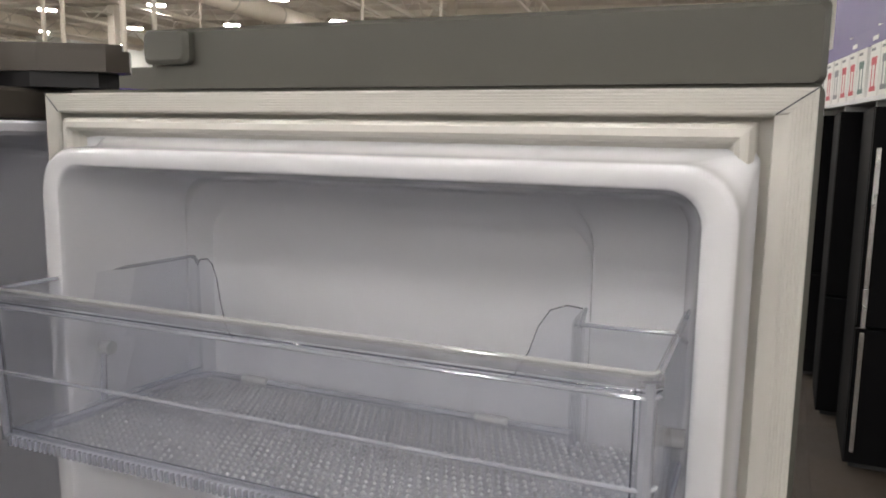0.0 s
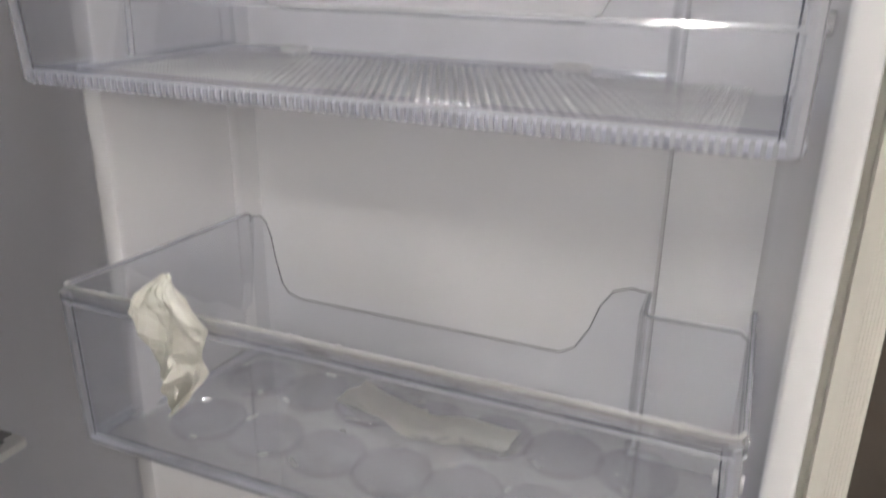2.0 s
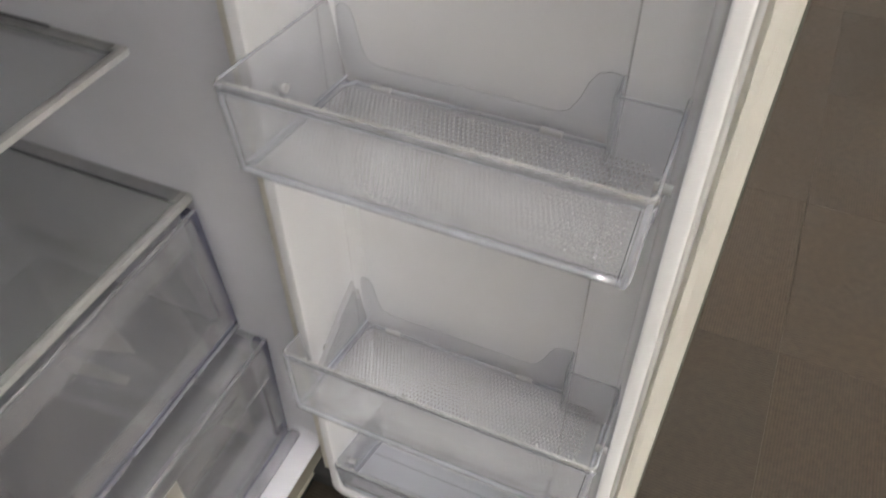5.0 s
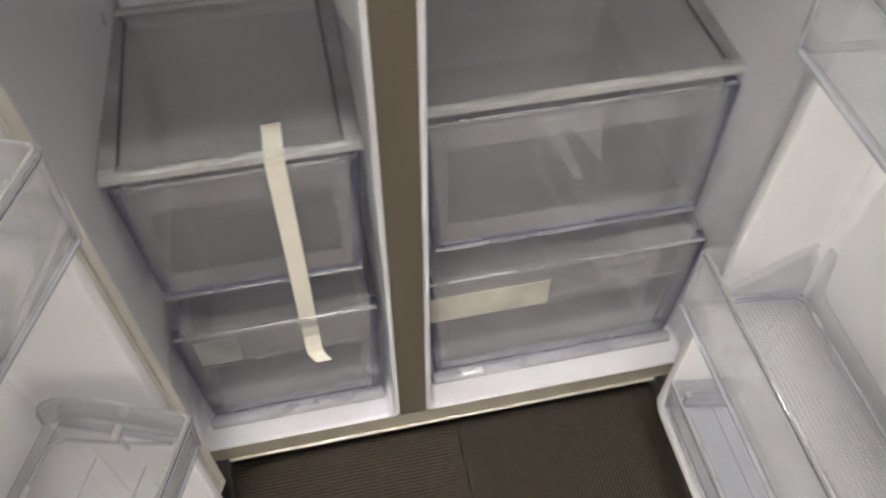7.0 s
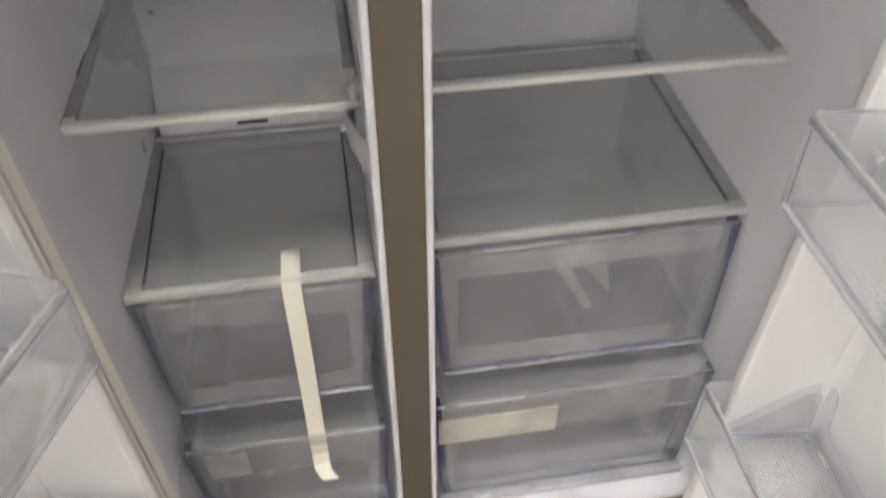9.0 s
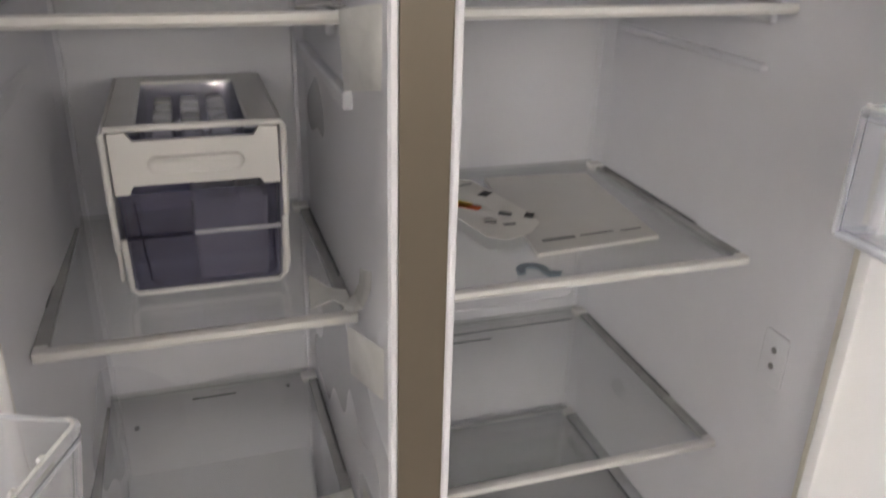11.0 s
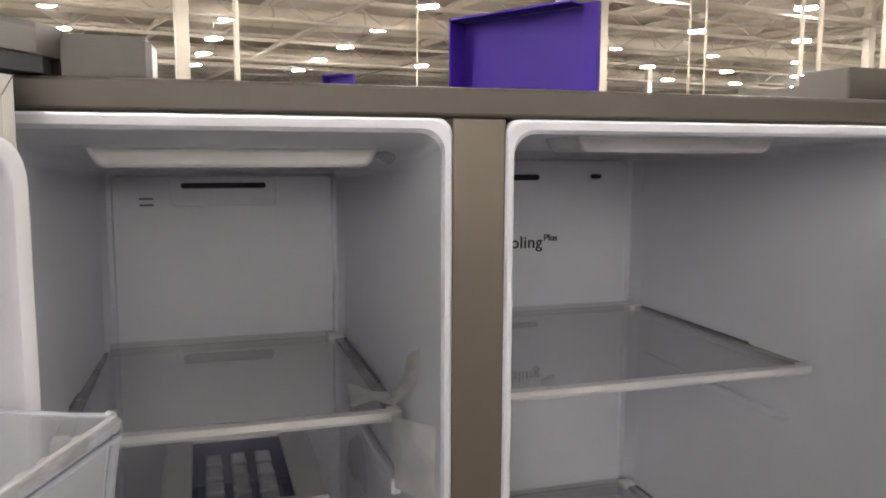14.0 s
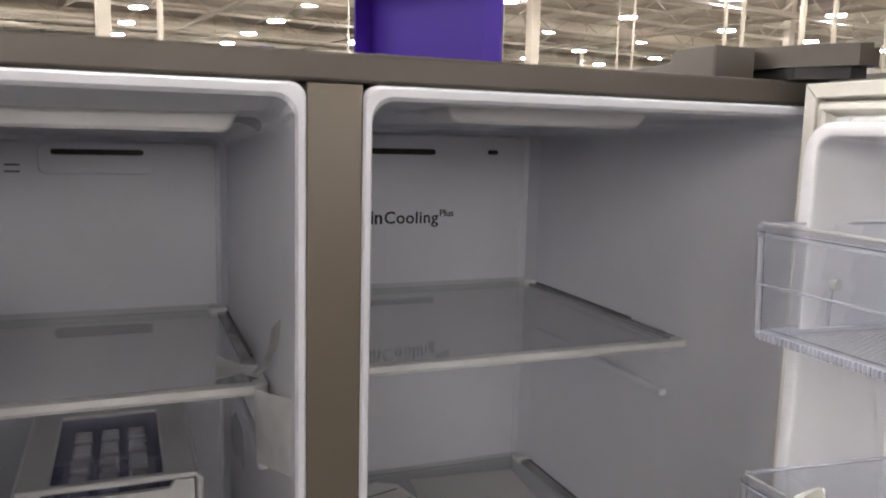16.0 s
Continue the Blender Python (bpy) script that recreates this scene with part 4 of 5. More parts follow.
    if floor_kind == "dots":
        nu, nv = 66, 22
        circle = [(math.cos(w), math.sin(w)) for w in (2 * math.pi * k / 10 for k in range(10))]
        for a in range(nu):
            for b2 in range(nv):
                uu = p0 + 0.018 + (p1 - p0 - 0.036) * (a + 0.5 * (b2 % 2)) / (nu - 0.5)
                vv = v0 + 0.012 + (vf - v0 - 0.030) * b2 / (nv - 1)
                tip = fl.verts.new(loc(uu, zb + 0.0044, vv))
                low_ring = [fl.verts.new(loc(uu + 0.0015 * c, zb + 0.0030, vv + 0.0015 * d)) for c, d in circle]
                top_ring = [fl.verts.new(loc(uu + 0.0009 * c, zb + 0.0040, vv + 0.0009 * d)) for c, d in circle]
                for k in range(10):
                    n = (k + 1) % 10
                    fl.faces.new((low_ring[k], low_ring[n], top_ring[n], top_ring[k]))
                    fl.faces.new((top_ring[k], top_ring[n], tip))
        part("floor_dots", fl, DOTS, t, smooth=True, recalc=False)["kind"] = "stuff"
    elif floor_kind == "eggs":
        fl.free()
        for a in range(7):
            for b2 in range(2):
                uu = p0 + 0.05 + (p1 - p0 - 0.1) * a / 6
                vv = v0 + 0.042 + 0.062 * b2
                prof = [(0.0262, 0.0031), (0.0250, 0.0046), (0.0236, 0.0054), (0.0222, 0.0050), (0.0195, 0.0040), (0.0140, 0.0033), (0.0070, 0.0031), (0.0008, 0.0031)]
                cup = [[loc(uu + q * math.cos(w), zb + h, vv + q * math.sin(w)) for w in (2 * math.pi * k / 28 for k in range(29))] for q, h in prof]
                part("egg_cup", sweep(bmesh.new(), cup), EGGCUP, t, smooth=True)
                # short white arcs paint crescent glints on the cup's crest
                for k in range(2):
                    w0 = 0.9 + 2.6 * k + 0.35 * ((3 * a + b2) % 4)
                    arc = [loc(uu + 0.0236 * math.cos(w), zb + 0.0054, vv + 0.0236 * math.sin(w)) for w in (w0 + 0.09 * q for q in range(3 + (a + k) % 3))]
                    part("egg_glint", tube(bmesh.new(), arc, 0.0009 + 0.0004 * ((a + b2) % 2), 6), BEADWHITE, t, smooth=True)
    else:
        for w in (0.35, 0.7):
            tube(fl, [loc(p0 + 0.02, zb + 0.0035, v0 + w * (vf - v0)), loc(p1 - 0.02, zb + 0.0035, v0 + w * (vf - v0))], 0.0008, 5)
        part("floor_line", fl, FROST, t)
    return t


door_bin(right_door, rloc, (0.028, 0.164), (0.030, 0.160), 0.427, 1.499, 1.597, True, "clear plastic door bin with a dotted floor, empty", "dots", 0.357)
door_bin(right_door, rloc, (0.033, 0.164), (0.022, 0.153), 0.424, 1.259, 1.378, False, "clear plastic egg bin in the fridge door, holding paper scraps", "eggs", 0.357)
door_bin(right_door, rloc, (0.034, 0.163), (0.046, 0.168), 0.424, 0.848, 0.943, False, "clear plastic middle door bin with a dotted floor, empty", "dots", 0.357)
door_bin(right_door, rloc, (0.022, 0.151), (0.034, 0.162), 0.430, 0.427, 0.530, False, "clear plastic lowest fridge door bin, empty", "dots", 0.357)
door_bin(right_door, rloc, (0.038, 0.118), (0.042, 0.112), 0.424, 0.126, 0.205, False, "clear plastic shallow bin at the foot of the fridge door, empty", "plain", 0.357)
for zt, zb in ((1.550, 1.445), (1.266, 1.160), (0.950, 0.832), (0.580, 0.465)):
    door_bin(left_door, lloc, (0.086, 0.1845), (0.069, 0.161), 0.322, zb, zt, False, "clear plastic freezer door bin, empty", "plain", 0.243)


# ---- shelves ----
def shelf(x0, x1, yf, yb, z, label, group):
    low = z < 0.7
    t = thing("glass_shelf", label, "shelf", group)
    w = 0.021 if low else 0.0135
    part("glass_plate", boxed(x0 + w + 0.0005, x1 - w - 0.0005, yf + 0.004, yb, z - 0.004, z), GLASSLOW if low else GLASS, t)
    bm = bmesh.new()
    e = 0.0 if low else 0.0025
    prism(bm, [(yf, z - 0.011 + e), (yf - 0.003, z - 0.006 + e / 2), (yf - 0.002, z + 0.002 - e / 3), (yf + 0.004, z + 0.0035 - e / 3), (yf + 0.010, z + 0.0015), (yf + 0.010, z - 0.0045), (yf + 0.004, z - 0.012 + e)], lambda a, b, d: (d, a, b), x0 + 0.002, x1 - 0.002)
    part("front_trim", bm, TRIMLOW if low else TRIMWHITE, t, "white plastic front trim")
    for xa, xb in ((x0, x0 + w), (x1 - w, x1)):
        part("side_rail", boxed(xa, xb, yf + 0.010, yb - 0.02, z - 0.006, z + 0.0015, 0.001), PALERAIL if low else SOFTWHITE, t, "frosted side rail")
        part("end_cap", boxed(xa, xb, yf - 0.001, yf + 0.016, z - 0.011 + e, z + 0.0025, 0.002), TRIMLOW if low else TRIMWHITE, t)
    ys = yf + 0.28 * (yb - yf)
    if not low:
        part("seal_line", boxed(x0 + 0.001, x0 + 0.0035, ys, yb - 0.03, z + 0.0018, z + 0.004), SEAM, t, "dark seam along the wall")
        part("seal_line", boxed(x1 - 0.0035, x1 - 0.001, ys, yb - 0.03, z + 0.0018, z + 0.004), SEAM, t, "dark seam along the wall")
    if low:
        part("seal_line", boxed(x0 + 0.0212, x0 + 0.0240, yf + 0.02, yb - 0.03, z + 0.0003, z + 0.0022), SEAM, t, "dark seam along the glass")
        part("seal_line", boxed(x1 - 0.0240, x1 - 0.0212, yf + 0.02, yb - 0.03, z + 0.0003, z + 0.0022), SEAM, t, "dark seam along the glass")
    part("corner_clip", boxed(x1 - 0.023, x1 - 0.001, yb - 0.024, yb - 0.004, z - 0.004, z + 0.006, 0.002), TRIMWHITE, t)
    if low:
        part("back_trim", boxed(x0 + 0.010, x1 - 0.010, yb - 0.012, yb, z + 0.0002, z + 0.007, 0.003), PALERAIL, t, "pale rounded back curb")
    else:
        part("back_trim", boxed(x0 + 0.014, x1 - 0.014, yb - 0.006, yb, z, z + 0.008, 0.001), GLASS, t)
    return t


FX0, FX1 = 0.012, 0.4525
ZX0, ZX1 = -0.357, -0.0515
for z, yf in ((1.426, 0.158), (1.122, 0.157), (0.845, 0.152), (0.628, 0.126)):
    shelf(FX0, FX1, yf, 0.56, z, "tempered glass fridge shelf with white trim", "fridge shelves")
for z, yf in ((1.429, 0.125), (1.130, 0.125), (0.856, 0.122), (0.622, 0.096)):
    shelf(ZX0, ZX1, yf, 0.462 if z > 0.7 else 0.414, z, "tempered glass freezer shelf with white trim", "freezer shelves")

# moulded ledges on the liner walls under and between the shelves
for z in (1.355, 1.41, 1.106, 0.829):
    for x0, x1 in ((0.443, 0.456), (0.008, 0.018)):
        part("shelf_ledge", boxed(x0, x1, 0.19, 0.52, z - 0.008, z + 0.002, 0.003), LINER, fridge)
for z in (1.355, 1.411, 1.112, 0.838):
    for x0, x1 in ((-0.060, -0.048), (-0.362, -0.350)):
        part("shelf_ledge", boxed(x0, x1, 0.14 if z < 1.4 and z > 1.2 else 0.22, 0.43, z - 0.016, z + 0.003, 0.004), LINER, fridge)
bm = bmesh.new()
loops(bm, [(0.062, 0.104, 0.985, 1.056, 0.006, 0.4545), (0.062, 0.104, 0.985, 1.056, 0.006, 0.4515), (0.064, 0.102, 0.987, 1.054, 0.006, 0.4508)], lambda a, b, d: (d, a, b), False, True)
part("cover_plate", bm, LINER, fridge, "shallow rounded cover plate")
for z in (1.032, 1.010):
    part("screw_mark", tube(bmesh.new(), [(0.4535, 0.083, z), (0.4500, 0.083, z)], 0.0042, 10), SCREWGREY, fridge)
part("screw_mark", tube(bmesh.new(), [(-0.316, FB + 0.002, 0.796), (-0.316, FB - 0.002, 0.796)], 0.004, 10), SEAM, fridge)
step = bmesh.new()
loops(step, [(-0.340, -0.062, 0.585, 0.715, 0.010, 0.4745), (-0.340, -0.062, 0.585, 0.668, 0.010, 0.430), (-0.340, -0.062, 0.585, 0.657, 0.010, 0.421), (-0.337, -0.065, 0.588, 0.650, 0.010, 0.417)], xzy, False, True)
step = part("duct_step", step, LINER, fridge, "step in the back wall behind the lowest freezer shelf")
slot(-0.226, -0.180, 0.637, 0.006, 0.417, step)
slot(-0.234, -0.171, 0.832, 0.002, FB, fcov)
slot(0.205, 0.286, 0.798, 0.003, 0.575, fridge, SEAM)
part("panel_joint", boxed(0.02, 0.444, 0.5735, 0.5765, 0.814, 0.8165), SEAM, fridge)
part("screw_mark", tube(bmesh.new(), [(-0.093, FB + 0.002, 0.832), (-0.093, FB - 0.002, 0.832)], 0.003, 10), SEAM, fridge)


# ---- drawers ----
def drawer(x0, x1, yt, yf, yb, z0, z1, label, group):
    """Clear drawer: front leaning out towards its foot, thick blue-grey corner edges, hollow grip along the top."""
    t = thing("drawer", label, "drawer", group)
    th = 0.003
    upper = z0 > 0.3
    bm = bmesh.new()
    loops(bm, [(x0 + 0.012, x1 - 0.012, yf, yb - 0.02, 0.015, z0), (x0, x1, yt, yb, 0.012, z1), (x0 + th, x1 - th, yt + th, yb - th, 0.010, z1), (x0 + 0.012 + th, x1 - 0.012 - th, yf + th, yb - 0.02 - th, 0.012, z0 + 0.004)], xyz, True, True)
    part("drawer_shell", bm, DRAWER, t)
    for x, s in ((x0, 1), (x1, -1)):
        p = bmesh.new()
        prism(p, [(0.0, z0 + 0.004), (0.014, z0 + 0.004), (0.011, z1 - 0.002), (0.0, z1 - 0.002)], lambda a, b, d: (x + s * (0.012 * (z1 - b) / (z1 - z0)) + s * a, d + yt + (yf - yt) * (z1 - b) / (z1 - z0), b), -0.0015, 0.02)
        part("corner_edge", p, DRAWEREDGE, t, "thick blue-grey corner")
    def front(xa, xb, za, zb2, out, name, mat, lab=""):
        """A flat piece on the leaning front, between two heights."""
        y = lambda z: yt + (yf - yt) * (z1 - z) / (z1 - z0)
        p = bmesh.new()
        prism(p, [(y(za) - out, za), (y(zb2) - out, zb2), (y(zb2) - out - 0.0016, zb2), (y(za) - out - 0.0016, za)], lambda q, w, d: (d, q, w), xa, xb)
        return part(name, p, mat, t, lab)

    big = x1 - x0 > 0.4
    front(x0 + 0.013, x1 - 0.013, z0 + 0.001, z0 + 0.015, 0.0012, "foot_band", LILAC, "lilac-tinted thick foot")
    front(x0 + 0.014, x1 - 0.014, z1 - (0.040 if upper else 0.070), z1 - 0.006, 0.0008, "grip_band", DRAWERHAZE, "hazy moulded grip band")
    front(x0 + 0.018, x1 - 0.018, z0 + 0.016, z0 + (0.048 if upper else 0.030), 0.0008, "foot_panel", DRAWERHAZE)
    front(x0 + 0.013, x0 + 0.034, z0 + 0.05, z1 - 0.042, 0.0008, "frame_side", DRAWERHAZE)
    front(x1 - 0.036, x1 - 0.013, z0 + 0.05, z1 - 0.042, 0.0008, "frame_side", DRAWERHAZE)
    # pale wedges drawn for the open door's reflection in the front
    if upper and big:
        for pts in ([(0.183, 0.575), (0.205, 0.575), (0.262, 0.450), (0.250, 0.449)], [(0.215, 0.575), (0.269, 0.575), (0.284, 0.479)]):
            part("door_reflection", prism(bmesh.new(), pts, xzy, 0.135, 0.138), SOFTWHITE, t)
    # a lamp's reflection painted as two flat strips, fainter to the right
    if not upper and big:
        front(x0 + 0.006, x0 + 0.190, z1 - 0.092, z1 - 0.032, 0.0030, "lamp_reflection", STRIP, "pale lamp reflection painted on the front")
        front(x0 + 0.192, x0 + 0.340, z1 - 0.086, z1 - 0.030, 0.0030, "lamp_reflection", DRAWERHAZE)
    if not upper and not big:
        front(x0 + 0.028, x0 + 0.088, z1 - 0.070, z1 - 0.010, 0.0030, "frosted_label", SOFTWHITE, "pale frosted label")
    if not upper:
        part("foot_roll", boxed(x0 + 0.004, x1 - 0.004, yf - 0.022, yf - 0.002, 0.0945, 0.110, 0.006, 3), FOOTROLL, t, "pale rounded foot", smooth=True)
        front(x0 + 0.020, x1 - 0.020, z1 - 0.078, z1 - 0.074, 0.0012, "grip_line", SOFTRIM)
        part("drawer_lid", boxed(x0 + 0.012, x1 - 0.012, yt + 0.004, yt + 0.07, z1 + 0.0005, z1 + 0.003), DRAWERHAZE, t, "hazy top ledge")
    part("rim", tube(bmesh.new(), [(x0 + 0.004, yt, z1), (x1 - 0.004, yt, z1)], 0.003, 8), SOFTRIM, t, smooth=True)
    part("foot_edge", tube(bmesh.new(), [(x0 + 0.014, yf - 0.001, z0 + 0.003), (x1 - 0.014, yf - 0.001, z0 + 0.003)], 0.0040, 8), SOFTRIM if upper else CLEAREDGE, t, smooth=True)
    part("foot_line", tube(bmesh.new(), [(x0 + 0.016, yf - 0.002, z0 + 0.0105), (x1 - 0.016, yf - 0.002, z0 + 0.0105)], 0.0010, 5), EDGELINE, t, smooth=True)
    return t


drawer(0.020, 0.444, 0.118, 0.092, 0.54, 0.392, 0.612, "clear plastic upper crisper drawer, empty", "crisper drawers")
drawer(0.014, 0.447, 0.060, 0.056, 0.52, 0.100, 0.355, "clear plastic lower crisper drawer, empty", "crisper drawers")
drawer(-0.350, -0.058, 0.092, 0.080, 0.45, 0.400, 0.606, "clear plastic upper freezer drawer, empty", "freezer drawers")
drawer(-0.350, -0.056, 0.056, 0.050, 0.44, 0.100, 0.332, "clear plastic lower freezer drawer, empty", "freezer drawers")


# ---- ice maker on the freezer shelf ----
def ice_maker():
    t = thing("ice_maker", "white and blue twist ice maker box standing on a freezer shelf", "ice maker")
    x0, x1, y0, y1, z0, z1 = -0.280, -0.107, 0.212, 0.452, 1.134, 1.315
    part("side_wall", boxed(x0, x0 + 0.004, y0, y1, z0 + 0.02, z1, 0.0015), TRIMWHITE, t)
    part("side_wall", boxed(x1 - 0.004, x1, y0, y1, z0 + 0.02, z1, 0.0015), TRIMWHITE, t)
    top = bmesh.new()
    loops(top, [(x0 + 0.0045, x1 - 0.0045, y0 + 0.001, y1, 0.004, z1), (x0 + 0.03, x1 - 0.034, y0 + 0.012, y1 - 0.03, 0.004, z1), (x0 + 0.032, x1 - 0.036, y0 + 0.014, y1 - 0.032, 0.004, z1 - 0.004)], xyz)
    part("top_plate", top, TRIMWHITE, t)
    well = bmesh.new()
    loops(well, [(x0 + 0.032, x1 - 0.036, y0 + 0.014, y1 - 0.032, 0.004, z1 - 0.003), (x0 + 0.037, x1 - 0.041, y0 + 0.019, y1 - 0.036, 0.004, z1 - 0.03)], xyz, False, True)
    part("tray_well", well, BLUEBIN, t, "blue-tinted ice tray well")
    for a in range(3):
        for b in range(4):
            cx, cy = x0 + 0.056 + 0.029 * a, y0 + 0.046 + 0.042 * b
            part("ice_cup", boxed(cx - 0.0105, cx + 0.0105, cy - 0.0170, cy + 0.0170, z1 - 0.0296, z1 - 0.012, 0.004), CLEAREDGE, t)
    # white hoop frame round the front
    fr = [(x0 + 0.002, y0 - 0.002, 1.19), (x0 + 0.0005, y0 - 0.002, z1 - 0.006), (x0 + 0.004, y0 - 0.002, z1), (x1 - 0.004, y0 - 0.002, z1), (x1 - 0.0005, y0 - 0.002, z1 - 0.006), (x1 - 0.002, y0 - 0.002, 1.215)]
    part("front_hoop", tube(bmesh.new(), fr, 0.0034, 8), TRIMWHITE, t, "white front hoop", smooth=True)
    ft = [(x0 + 0.008, y0 + 0.002, 1.20), (x0 + 0.010, y0, 1.145), (x0 + 0.016, y0, 1.1395), (x1 - 0.014, y0, 1.1395), (x1 - 0.006, y0, 1.147), (x1 - 0.004, y0 + 0.002, 1.21)]
    part("bin_hoop", tube(bmesh.new(), ft, 0.0030, 8), TRIMWHITE, t, "white drawer hoop", smooth=True)
    pan = bmesh.new()
    prism(pan, [(x0 + 0.006, 1.247), (x0 + 0.020, 1.247), (x0 + 0.024, 1.256), (x1 - 0.026, 1.256), (x1 - 0.022, 1.250), (x1 - 0.006, 1.250), (x1 - 0.006, z1 - 0.006), (x1 - 0.024, z1 - 0.005), (x1 - 0.03, z1 - 0.014), (x0 + 0.028, z1 - 0.014), (x0 + 0.022, z1 - 0.005), (x0 + 0.006, z1 - 0.006)], xzy, y0 + 0.001, y0 + 0.008)
    part("front_panel", pan, TRIMWHITE, t, "white front panel")
    hd = bmesh.new()
    loops(hd, [(-0.241, -0.147, 1.267, 1.286, 0.0095, y0 + 0.002), (-0.239, -0.149, 1.269, 1.284, 0.0075, y0 - 0.006), (-0.236, -0.152, 1.272, 1.281, 0.0045, y0 - 0.008)], xzy, True, True)
    part("handle", hd, TRIMWHITE, t, "white pill-shaped handle")
    bn = bmesh.new()
    loops(bn, [(x0 + 0.012, x1 - 0.010, y0 + 0.004, y1 - 0.01, 0.006, 1.1355), (x0 + 0.007, x1 - 0.006, y0 + 0.004, y1 - 0.01, 0.006, 1.246), (x0 + 0.010, x1 - 0.009, y0 + 0.007, y1 - 0.013, 0.005, 1.246), (x0 + 0.015, x1 - 0.013, y0 + 0.007, y1 - 0.013, 0.005, 1.139)], xyz, True, True)
    part("ice_bin", bn, BLUEBIN, t, "blue-tinted clear ice bin")
    part("bin_step", boxed(x0 + 0.012, x0 + 0.075, y0 + 0.001, y0 + 0.0035, 1.199, 1.2025), NAVYLINE, t, "dark step line")
    part("bin_lip", boxed(x0 + 0.077, x1 - 0.008, y0 + 0.0008, y0 + 0.0038, 1.1985, 1.2035, 0.001), CLEAREDGE, t, "pale step edge")
    for xa, xb, xc in ((x0 + 0.022, x0 + 0.030, x0 + 0.040), (x1 - 0.016, x1 - 0.016, x1 - 0.024)):
        part("bin_rib", tube(bmesh.new(), [(xa, y0 + 0.0025, 1.238 if xa < -0.2 else 1.205), (xb, y0 + 0.0025, 1.152), (xc, y0 + 0.0025, 1.1475)], 0.0009, 6), NAVYLINE, t, "dark moulded rib")
    sc = bmesh.new()
    loops(sc, [(x0 + 0.078, x1 - 0.022, y0 + 0.016, y0 + 0.12, 0.006, 1.142), (x0 + 0.076, x1 - 0.018, y0 + 0.014, y0 + 0.13, 0.006, 1.232)], xyz, True, False)
    part("ice_scoop", sc, SOFTWHITE, t, "pale plastic ice scoop")
    part("scoop_grip", boxed(x1 - 0.050, x1 - 0.024, y0 + 0.012, y0 + 0.10, 1.222, 1.238, 0.003), SOFTWHITE, t)
    return t


ice_maker()


# ---- loose papers, tape and tissue ----
def tape_strip():
    t = tagged(part("tape_strip", ribbon(bmesh.new(), [(-0.156, 0.150, 0.6235), (-0.156, 0.104, 0.6266), (-0.1565, 0.092, 0.6255), (-0.1568, 0.088, 0.615), (-0.157, 0.083, 0.56), (-0.1575, 0.070, 0.46), (-0.158, 0.066, 0.40), (-0.1585, 0.060, 0.36), (-0.159, 0.052, 0.28), (-0.159, 0.0490, 0.266), (-0.158, 0.044, 0.257), (-0.152, 0.036, 0.250), (-0.147, 0.032, 0.246)], 0.024, 0.0008, (1, 0, 0.05)), TAPE),
               "cream paper tape strip hanging over a freezer shelf edge", "tape")
    return t


tape_strip()


def crumpled(name, path, width, seed, mat, label, category, amp=0.006, hint=(1, 0.2, 0.1)):
    """A creased scrap of thin sheet along a path."""
    rng = random.Random(seed)
    bm = bmesh.new()
    raw = [Vector(p) for p in path]
    pts = []
    for p, q in zip(raw, raw[1:]):
        pts += [p.lerp(q, k / 3) for k in range(3)]
    pts.append(raw[-1])
    n = 11
    rows = []
    for i, p in enumerate(pts):
        d = (pts[min(i + 2, len(pts) - 1)] - pts[max(i - 2, 0)]).normalized()
        s = d.cross(Vector(hint)).normalized()
        nn = d.cross(s).normalized()
        edge = 1 + 0.25 * noise.noise((i * 0.35, seed, 0.0))
        row = []
        for k in range(n):
            f = k / (n - 1) - 0.5
            fold = amp * (1.3 * noise.noise((f * 5 + seed, i * 0.22, 1.0)) + 0.8 * noise.noise((f * 11, i * 0.5 + seed, 4.0))) + amp * abs(math.sin(4.2 * f + 0.3 * i + seed))
            row.append(bm.verts.new(p + s * f * width * edge + nn * fold + d * rng.uniform(-0.0012, 0.0012)))
        rows.append(row)
    for p, q in zip(rows, rows[1:]):
        for k in range(n - 1):
            bm.faces.new((p[k], p[k + 1], q[k + 1], q[k]))
    bmesh.ops.solidify(bm, geom=list(bm.faces), thickness=0.0008)
    return tagged(part(name, bm, mat, smooth=True), label, category)


